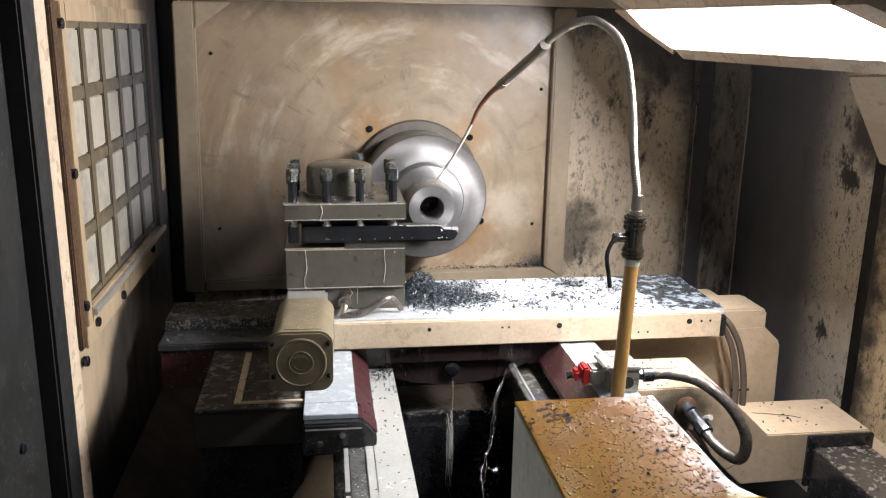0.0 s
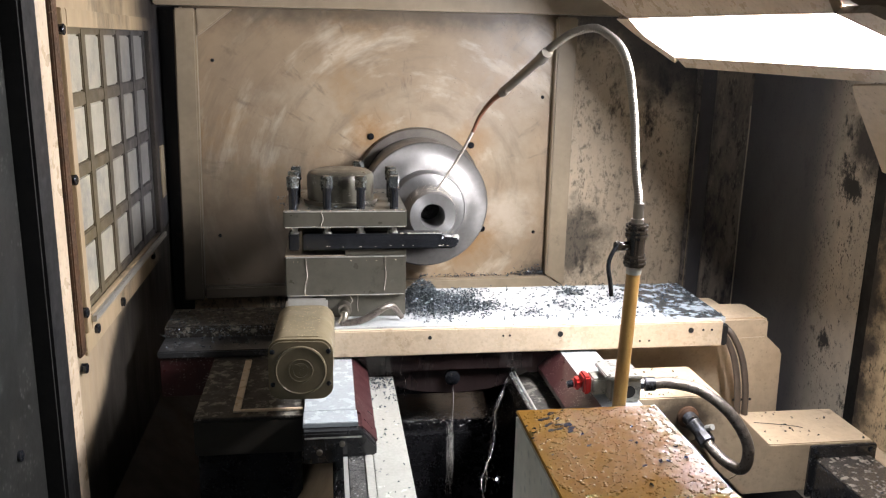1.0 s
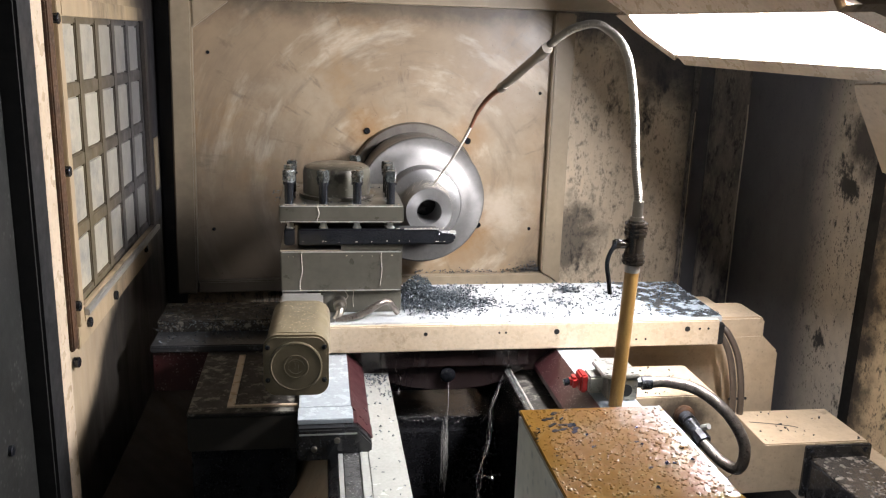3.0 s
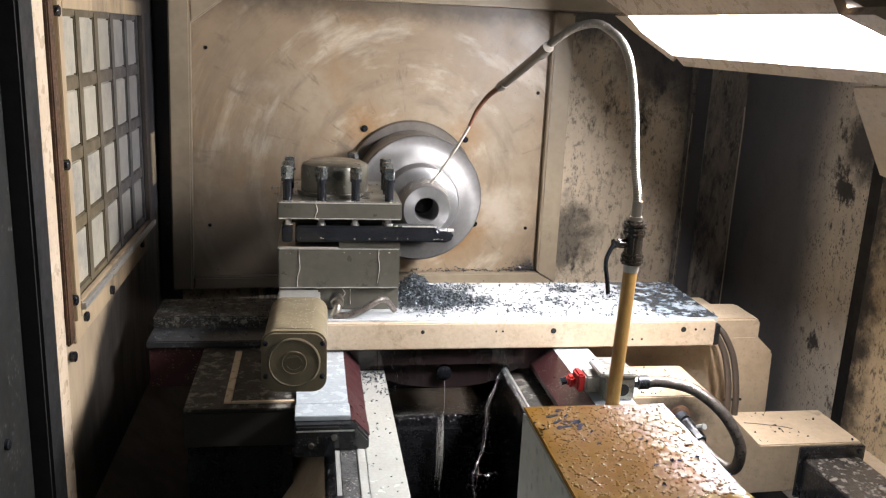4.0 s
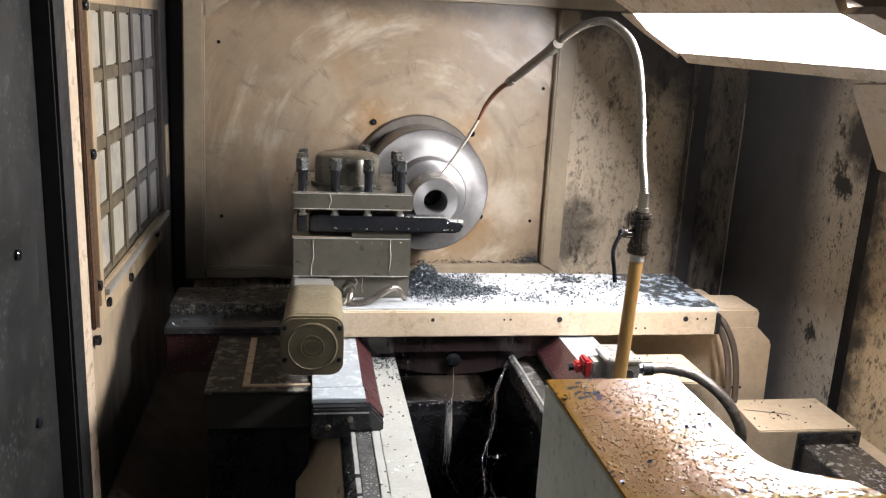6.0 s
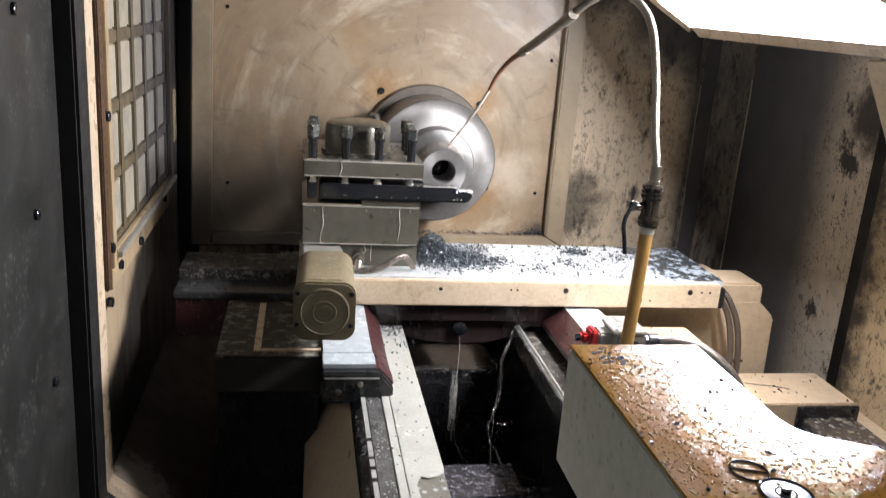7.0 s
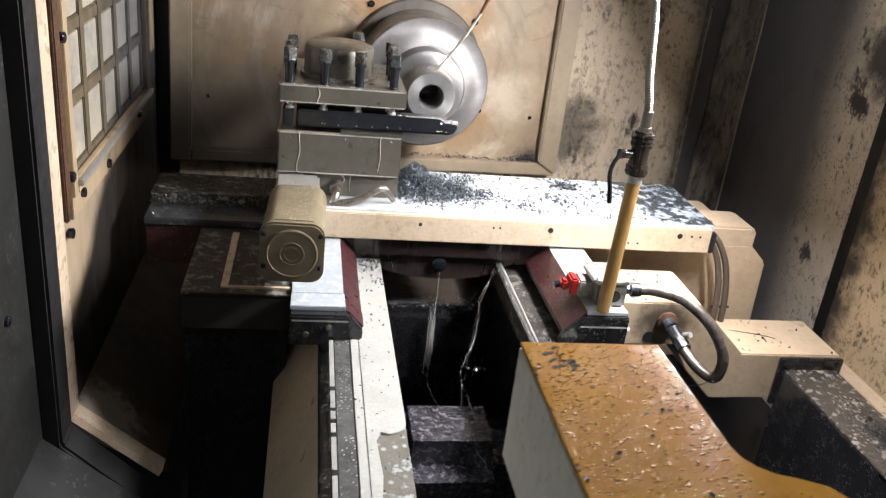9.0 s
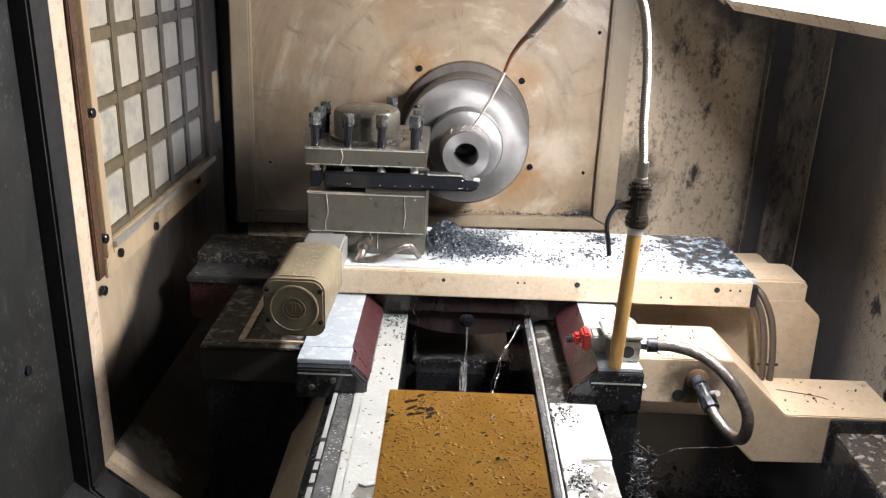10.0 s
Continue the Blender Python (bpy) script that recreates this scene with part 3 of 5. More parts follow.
# ---- enclosure ----
def enclosure():
    floor = solo("floor", box(-3, 4, -3, 4.5, -0.1, 0.0, 0), M_LINING, (0, 0, 0), "dark oily workshop floor under the machine", "floor", kind="structure")
    # tray that catches chips and coolant
    solo("chip_tray", join(box(-0.40, 1.10, -0.7, 2.02, 0.50, 0.52, 0), box(-0.40, 1.10, -0.7, 2.02, 0.0, 0.499, 0)), M_OILY, (0, 0, 0.5),
         "black oily chip tray under the lathe bed", "chip tray", kind="structure")
    wn = thing("wall_north", (0.4, 2.0, 0.52), "soot-stained cream sheet wall behind the chuck, darker towards the top right", "wall", kind="structure")
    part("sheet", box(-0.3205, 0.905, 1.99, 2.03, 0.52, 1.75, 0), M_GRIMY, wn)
    # near-black sheet between the door and the guard
    part("sheet", box(-0.6, -0.321, 1.99, 2.03, 0.52, 1.75, 0), M_BLACKENED, wn, "dark sheet")
    part("sheet", box(0.957, 1.14, 1.985, 2.03, 0.52, 1.75, 0.002), M_MOTTLED, wn, "dark sheet")
    part("recess", box(0.9145, 0.9565, 1.995, 2.03, 0.52, 1.75, 0.0), M_DARKSTRIP, wn, "dark recessed strip")
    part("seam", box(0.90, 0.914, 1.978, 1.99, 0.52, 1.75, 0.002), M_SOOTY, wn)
    part("sealant_bead", tube([(0.9075, 1.977, 0.60), (0.9068, 1.977, 0.85), (0.908, 1.977, 1.05), (0.907, 1.977, 1.25), (0.908, 1.977, 1.34)], 0.0012, 6, 10), M_FRAME, wn, "pale sealant bead")
    part("sealant_bead", tube([(1.046, 1.981, 0.70), (1.047, 1.981, 0.95), (1.046, 1.981, 1.1), (1.0475, 1.981, 1.3), (1.046, 1.981, 1.36)], 0.0017, 6, 10), M_TAILSIDE, wn, "pale sealant bead")
    we = thing("wall_east", (1.05, 1.0, 0.52), "oil-spotted cream sheet wall in two overlapping panels", "wall", kind="structure")
    part("sheet", box(1.05, 1.09, 1.4705, 1.985, 0.52, 1.75, 0.001), M_SPECK, we, "cream sheet with soot and shade painted in towards the corner")
    part("joint", box(1.0495, 1.09, 1.4005, 1.470, 0.52, 1.75, 0), M_RUBBER, we, "black open joint")
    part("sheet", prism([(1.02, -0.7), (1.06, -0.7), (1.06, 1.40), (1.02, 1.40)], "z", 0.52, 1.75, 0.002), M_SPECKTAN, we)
    part("ledge", box(0.985, 1.02, -0.7, 1.395, 0.755, 0.775, 0.002), M_CREAM, we, "cream drip ledge")
    solo("wall_south", box(-0.6, 1.09, -0.74, -0.70, 0.52, 1.9, 0), M_SOOTY, (0.3, -0.7, 0.52), "sooty end wall of the enclosure", "wall", kind="structure")
    # ceiling assumed, coloured black so the wet tailstock top mirrors darkness
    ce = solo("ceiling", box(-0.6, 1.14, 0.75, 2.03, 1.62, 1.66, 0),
              M_BLACKENED, (0.3, 1.0, 1.62), "assumed black sheet ceiling that keeps reflections dark", "ceiling", kind="structure")
    solo("header_beam", box(-0.36, 0.75, 1.90, 1.985, 1.565, 1.62, 0.003), M_FRAME, (0.2, 1.94, 1.565), "cream folded header above the chuck guard", "beam", kind="structure")
    return floor, ce


def left_side():
    """The sliding door with its lattice window, its rubber seal and the dark lining before it."""
    X = -0.365
    d = thing("sliding_door", (X, 1.5, 0.62), "cream sliding door with a frosted lattice window", "door")
    y0, y1, wy0, wy1, wz0, wz1 = 1.205, 1.985, 1.262, 1.833, 1.085, 1.515
    part("door_panel", box(X - 0.04, X, y0, y1, 0.74, wz0, 0.001), M_DOORLOW, d, "streaked cream panel, darker low down and towards the far side")
    part("window_rail", box(X + 0.009, X + 0.016, wy0 + 0.004, wy1 + 0.016, wz0 - 0.008, wz0 + 0.002, 0.001), M_ALU, d, "bright aluminium rail under the window")
    part("lower_flap", box(X, X + 0.004, wy0 - 0.015, wy1, wz0 - 0.055, wz0 - 0.021, 0.001), M_DOOR, d)
    part("door_panel", box(X - 0.04, X, y0, y1, wz1, 1.75, 0.002), M_DOOR, d)
    part("door_panel", box(X - 0.04, X, y0, wy0, wz0, wz1, 0.0), M_DOOR, d)
    part("door_panel", box(X - 0.04, X, wy1, y1, wz0, wz1, 0.0), M_BLACKENED, d, "near-black panel")
    part("lower_panel", prism([(X - 0.04, 0.738), (X, 0.738), (-0.235, 0.622), (-0.235, 0.60), (X - 0.04, 0.70)], "y", y0, y1), M_DOORFOOT, d, "dark brown sloping lower panel")
    # edge strip
    part("edge_strip", prism([(X - 0.010, 1.166), (X, 1.166), (X + 0.002, 1.170), (X + 0.002, 1.2045), (X - 0.010, 1.2045)], "z", 0.735, 1.75), M_CREAM_LIT, d, "cream folded door edge")
    A, B, inn = Vector((X, 0, 0.736)), Vector((-0.236, 0, 0.627)), Vector((0.615, 0, 0.788))
    part("edge_strip", hull([p + inn * o + Vector((0, y, 0)) for p in (A, B) for o, y in ((-0.007, 1.170), (-0.007, 1.2045), (0.002, 1.176), (0.002, 1.2045), (0.0005, 1.2045))]), M_CREAM_LIT, d, "cream folded door edge")
    part("gasket", box(X, X + 0.007, 1.209, 1.235, 1.04, 1.75, 0.002), M_RUST, d, "rust-brown sealing gasket")
    w = part("window_frame", join(box(X, X + 0.008, wy0 - 0.014, wy0 + 0.008, wz0 - 0.02, wz1 + 0.02, 0.001), box(X, X + 0.008, wy1 - 0.008, wy1 + 0.018, wz0 - 0.02, wz1 + 0.02, 0.001),
                                  box(X, X + 0.0085, wy0 + 0.008, wy1 - 0.008, wz0 - 0.02, wz0 + 0.005, 0.001), box(X, X + 0.0085, wy0 + 0.008, wy1 - 0.008, wz1 - 0.005, wz1 + 0.02, 0.001)), M_DOOR, d)
    cols, rows = 5, 4
    cw, rh = (wy1 - wy0 - 0.016) / cols, (wz1 - wz0 - 0.01) / rows
    for i in range(cols):
        for j in range(rows):
            a, b = wy0 + 0.008 + i * cw, wz0 + 0.005 + j * rh
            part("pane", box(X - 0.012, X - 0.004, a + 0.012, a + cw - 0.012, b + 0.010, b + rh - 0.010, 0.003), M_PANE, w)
    for i in range(cols + 1):
        a = wy0 + 0.008 + i * cw
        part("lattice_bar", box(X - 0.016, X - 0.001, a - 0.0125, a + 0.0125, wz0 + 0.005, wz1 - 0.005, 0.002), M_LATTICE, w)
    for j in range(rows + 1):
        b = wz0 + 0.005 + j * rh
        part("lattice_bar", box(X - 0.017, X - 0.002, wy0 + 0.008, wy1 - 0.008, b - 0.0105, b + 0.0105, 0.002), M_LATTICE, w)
    for y, z in ((1.252, 1.506), (1.250, 1.297), (1.248, 1.098), (1.31, 1.575), (1.45, 1.575), (1.64, 1.575), (1.30, 1.055), (1.47, 1.045), (1.74, 1.06), (1.222, 1.020)):
        screw(d, (X + 0.004, y, z), 0.008, 0.006, "+x", M_BOLT)
    part("flaked_patch", box(X, X + 0.003, 1.905, 1.945, 1.15, 1.265, 0.001), M_FRAME, d, "pale flaked patch of paint")
    # rubber seal and the dark lining towards the door opening
    solo("door_seal", prism([(X - 0.03, 1.75), (X + 0.002, 1.75), (X + 0.002, 0.728), (-0.24, 0.608), (-0.25, 0.575), (X - 0.03, 0.70)], "y", 1.108, 1.1655, 0.004), M_RUBBER, (X, 1.14, 0.6),
         "black rubber seal round the door edge", "seal", kind="structure")
    w = thing("wall_west", (-0.42, 0.9, 0.52), "dark oil-spattered steel lining beside the door opening", "wall", kind="structure")
    part("sheet", box(-0.44, -0.388, 0.80, 1.1075, 0.7425, 1.75, 0.003), M_LINING, w)
    for y, z in ((0.99, 1.215), (1.02, 0.985), (0.96, 1.45)):
        screw(w, (-0.388, y, z), 0.007, 0.005, "+x", M_BOLT)
    part("sloping_sheet", prism([(-0.44, 0.742), (-0.390, 0.742), (-0.215, 0.598), (-0.215, 0.521), (-0.44, 0.521)], "y", -0.3, 1.1075), M_LINING, w, "spattered black sill sheet")


def guard():
    g = thing("headstock_guard", (0.12, 1.96, 0.915), "stained cream guard plate round the chuck", "guard")
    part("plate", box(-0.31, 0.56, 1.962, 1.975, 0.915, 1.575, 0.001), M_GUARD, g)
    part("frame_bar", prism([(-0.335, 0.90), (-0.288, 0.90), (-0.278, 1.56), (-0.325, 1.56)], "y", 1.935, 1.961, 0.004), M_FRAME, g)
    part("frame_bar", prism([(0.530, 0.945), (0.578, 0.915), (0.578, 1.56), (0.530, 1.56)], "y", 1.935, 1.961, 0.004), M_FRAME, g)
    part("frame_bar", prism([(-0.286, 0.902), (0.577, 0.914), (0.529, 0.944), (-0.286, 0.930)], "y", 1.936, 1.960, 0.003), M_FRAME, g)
    part("corner_plate", prism([(-0.279, 1.50), (-0.279, 1.56), (-0.20, 1.56)], "y", 1.937, 1.9605, 0.003), M_FRAME, g)
    for x, z in ((0.102, 1.283), (0.339, 1.263), (0.371, 1.06), (0.06, 1.05)):
        screw(g, (x, 1.962, z), 0.0075, 0.006, "-y")
    for x, z in ((0.508, 1.377), (0.50, 1.05), (-0.25, 1.45), (-0.25, 1.05)):
        screw(g, (x, 1.962, z), 0.004, 0.003, "-y")
    # fixed ring behind the chuck
    part("spindle_ring", lathe([(0.148, 1.945), (0.151, 1.95), (0.151, 1.9615), (0.02, 1.9615), (0.02, 1.945)], (0.212, 0, 1.154), "y", 64), M_RING, g, "dull steel ring round the spindle")


SPINDLE = (0.212, 1.82, 1.154)


def chuck():
    c = thing("chuck", SPINDLE, "grey steel face plate turning on the spindle", "chuck")
    part("face_plate", lathe([(0.02, 1.944), (0.128, 1.944), (0.130, 1.94), (0.130, 1.822), (0.135, 1.815), (0.137, 1.812), (0.137, 1.784), (0.134, 1.78), (0.104, 1.78), (0.102, 1.7788), (0.02, 1.7788)], (0.212, 0, 1.154), "y", 72), M_CHUCK, c)
    w = part("workpiece", lathe([(0.075, 1.8183), (0.078, 1.79), (0.079, 1.735), (0.076, 1.73), (0.056, 1.722), (0.053, 1.718), (0.050, 1.665), (0.047, 1.66), (0.026, 1.66), (0.024, 1.663), (0.024, 1.80)], (0.212, 0, 1.154), "y", 64), M_HUB, c, "bright freshly turned flange with a bore")
    part("bore", lathe([(0.0238, 1.74), (0.0238, 1.742), (0.0, 1.742)][:2], (0.212, 0, 1.154), "y", 32), M_OILY, w, "dark bore")
    return c


def tool_post():
    t = thing("tool_post", (0.031, 1.55, 1.007), "oiled grey steel four-way tool post with square-headed screws", "tool post")
    x0, x1, y0, y1 = -0.077, 0.139, 1.449, 1.672
    part("base", box(-0.030, x1, y0 + 0.02, y1, 1.007, 1.049, 0.002), M_POST, t)
    part("body", box(x0, x1, y0 + 0.012, y1, 1.0495, 1.124, 0.0025), M_POST, t)
    part("step", box(0.03, x1, y0 + 0.014, y0 + 0.10, 1.1245, 1.136, 0.001), M_POST, t)
    part("core", box(x0 + 0.03, x1 - 0.03, y0 + 0.05, y1 - 0.03, 1.124, 1.178, 0.001), M_POST, t, "dark tool slot core")
    part("top_plate", box(x0, x1, y0, y1, 1.178, 1.209, 0.002), M_POST, t)
    # bright worn edges
    for z, y in ((1.2075, y0 - 0.0003), (1.180, y0 - 0.0003), (1.1225, y0 + 0.0117), (1.0515, y0 + 0.0117)):
        part("worn_edge", box(x0 + 0.003, x1 - 0.003, y, y + 0.002, z - 0.0008, z + 0.0008, 0), M_EDGE, t, "worn bright edge")
    cx, cy = 0.024, 1.545
    part("cap", lathe([(0.0, 1.267), (0.050, 1.267), (0.058, 1.263), (0.061, 1.256), (0.061, 1.220), (0.0, 1.220)][1:-1] + [(0.061, 1.216), (0.068, 1.216), (0.068, 1.2093)], (cx, cy, 0), "z", 48), M_CAP, t, "domed grey steel cap")
    spots = [(-0.060, y0 + 0.018), (-0.001, y0 + 0.018), (0.058, y0 + 0.018), (0.117, y0 + 0.018), (-0.060, y0 + 0.075), (0.119, y0 + 0.085), (0.119, y0 + 0.13), (-0.058, y0 + 0.135), (0.062, y1 - 0.014)]
    for x, y in spots:
        s = part("clamp_screw", join(rod((x, y, 1.181), (x, y, 1.246), 0.0078, 14), rod((x, y, 1.243), (x, y, 1.2475), 0.0104, 14)), M_BOLT, t)
        bm = box(x - 0.0083, x + 0.0083, y - 0.0083, y + 0.0083, 1.2475, 1.268, 0.0015)
        bmesh.ops.rotate(bm, verts=bm.verts[:], cent=(x, y, 0), matrix=Matrix.Rotation(x * 31 + y * 7, 3, "Z"))
        part("square_head", bm, M_HEAD, s, "worn square head")
    for x in (-0.058, -0.001, 0.058, 0.117):
        part("screw_tip", join(rod((x, y0 + 0.018, 1.166), (x, y0 + 0.018, 1.180), 0.0055, 12), rod((x, y0 + 0.018, 1.1655), (x, y0 + 0.018, 1.1675), 0.0078, 12)), M_EDGE, t)
    part("slot_stop", box(x0 + 0.008, x0 + 0.026, y0 + 0.006, y0 + 0.05, 1.1365, 1.1650, 0.002), M_BOLT, t)
    # motor flange plate at the foot
    part("flange", box(-0.076, -0.002, 1.31, 1.459, 1.000, 1.0485, 0.004), M_ALU, t, "pale grey gearbox flange")
    # tool
    b = thing("boring_bar", (0.1, 1.48, 1.136), "black square-shank boring bar clamped in the tool post", "boring bar")
    part("shank", prism([(-0.045, 1.1365), (0.224, 1.1365), (0.234, 1.1445), (0.234, 1.1560), (0.206, 1.1580), (0.203, 1.1655), (-0.045, 1.1655)], "y", y0 + 0.006, y0 + 0.034, 0.003), M_BOLT, b)
    part("insert", hull([(x, y0 + y, z) for x, y, z in ((0.2355, 0.008, 1.1565), (0.224, 0.008, 1.1565), (0.2355, 0.020, 1.1565), (0.224, 0.020, 1.1565), (0.2345, 0.009, 1.1600), (0.225, 0.009, 1.1600), (0.2345, 0.019, 1.1600), (0.225, 0.019, 1.1600))]), M_EDGE, b, "bright carbide insert")
    part("worn_edge", box(0.141, 0.203, y0 + 0.0062, y0 + 0.0075, 1.1648, 1.1662, 0), M_EDGE, b, "worn bright edge")


def motor():
    m = thing("tool_post_motor", (-0.039, 1.22, 0.99), "olive-painted motor housing with a round embossed end cover", "motor")
    cx, cz = -0.039, 1.040
    m.rotation_euler[2] = -0.030

    def rounded(h, r, k=6):
        out = []
        for sx, sz, a0 in ((1, 1, 0), (-1, 1, 90), (-1, -1, 180), (1, -1, 270)):
            for i in range(k + 1):
                a = radians(a0 + 90 * i / k)
                out.append((cx + sx * (h - r) + r * math.cos(a), cz + sz * (h - r) + r * math.sin(a)))
        return out
    part("housing", prism(rounded(0.0448, 0.023), "y", 1.152, 1.302, 0.002), M_MOTOR, m)
    part("end_cover", prism(rounded(0.0458, 0.020), "y", 1.137, 1.1515, 0.003), M_MOTOR, m)
    part("round_cover", lathe([(0.037, 1.1372), (0.037, 1.1345), (0.0355, 1.1335), (0.0345, 1.1335), (0.0335, 1.1345), (0.018, 1.1345), (0.0175, 1.1335), (0.016, 1.1335), (0.0155, 1.1345), (0.002, 1.1345)], (cx, 0, cz), "y", 48), M_MOTOR, m)
    e = lathe([(0.0115, 1.1346), (0.0115, 1.1334), (0.010, 1.1334), (0.010, 1.1346)], (cx, 0, cz), "y", 32)
    part("emblem", join(e, box(cx - 0.0035, cx - 0.0012, 1.1334, 1.1346, cz - 0.009, cz + 0.009, 0), box(cx + 0.0012, cx + 0.0035, 1.1334, 1.1346, cz - 0.009, cz + 0.009, 0)), M_MOTOR, m)
    for sx, sz in ((-1, -0.22), (1, -0.22), (-1, 0.30), (1, 0.30)):
        screw(m, (cx + sx * 0.0395, 1.137, cz + sz * 0.095), 0.0036, 0.0015, "-y")
    part("back_collar", box(-0.071, -0.006, 1.3025, 1.3095, 1.0, 1.055, 0.003), M_ALU, m)


def motor_conduit():
    c = thing("motor_conduit", (0.02, 1.44, 1.01), "braided metal conduit with a screwed elbow", "conduit")
    part("gland", join(rod((0.028, 1.47, 1.027), (0.028, 1.445, 1.027), 0.012, 16), rod((0.028, 1.445, 1.027), (0.028, 1.432, 1.024), 0.0085, 16)), M_CHROME, c)
    part("elbow", tube([(0.028, 1.434, 1.025), (0.026, 1.428, 1.018), (0.020, 1.425, 1.008)], 0.007, 12, 4), M_CHROME, c)
    part("hose", tube([(0.020, 1.425, 1.0105), (0.040, 1.424, 1.0115), (0.070, 1.425, 1.020), (0.098, 1.43, 1.036), (0.113, 1.437, 1.036), (0.124, 1.442, 1.022), (0.131, 1.445, 1.012)], 0.0068, 12, 12, 0.06, 0.72), M_BRAID, c)


def cross_slide():
    s = thing("cross_slide", (0.33, 1.5, 0.952), "cream cross slide with a wet bright sheet cover", "cross slide")
    part("front_bar", box(-0.05, 0.729, 1.398, 1.410, 0.955, 1.004, 0.002), M_CREAM_LIT, s)
    part("cover", box(-0.08, 0.739, 1.4105, 1.640, 0.996, 1.0065, 0.001), M_TOP, s, "wet bright sheet cover")
    rng = random.Random(21)
    edge = [(0.600 + 0.03 * (1 - k / 40) + 0.006 * math.sin(k * 0.9) + rng.gauss(0, 0.003), 1.412 + 0.227 * k / 40) for k in range(41)]
    part("dim_cover_end", prism(edge + [(0.7385, 1.639), (0.7385, 1.412)], "z", 1.0067, 1.0074), M_TOPDARK, s, "dark mottled patch painted where the cover stops mirroring the lamp")
    part("body", box(-0.06, 0.72, 1.4105, 1.63, 0.950, 0.9955, 0.001), M_SADDLE, s)
    part("end_cap", box(0.7295, 0.741, 1.400, 1.63, 0.955, 0.996, 0.002), M_RUBBER, s)
    for x, r in ((0.177, 0.0035), (0.416, 0.0052), (0.666, 0.0052), (0.690, 0.0022), (0.707, 0.0022), (0.568, 0.002), (0.586, 0.002), (0.31, 0.002), (0.322, 0.002)):
        part("hole", rod((x, 1.3985, 0.988 if x < 0.56 or x > 0.6 else 0.970), (x, 1.3972, 0.988 if x < 0.56 or x > 0.6 else 0.970), r, 16), M_RUBBER, s)
    l = thing("slide_way_end", (-0.19, 1.53, 0.88), "oily cross-slide way end with maroon front", "slide way")
    part("top", box(-0.302, -0.0805, 1.52, 1.63, 0.955, 0.978, 0.002), M_SADDLE, l)
    part("lip", box(-0.302, -0.0805, 1.445, 1.5195, 0.945, 0.958, 0.002), M_LIP, l, "wet grey lip")
    part("front", box(-0.300, -0.0805, 1.452, 1.62, 0.87, 0.9445, 0.002), M_MAROON, l, "maroon painted front")


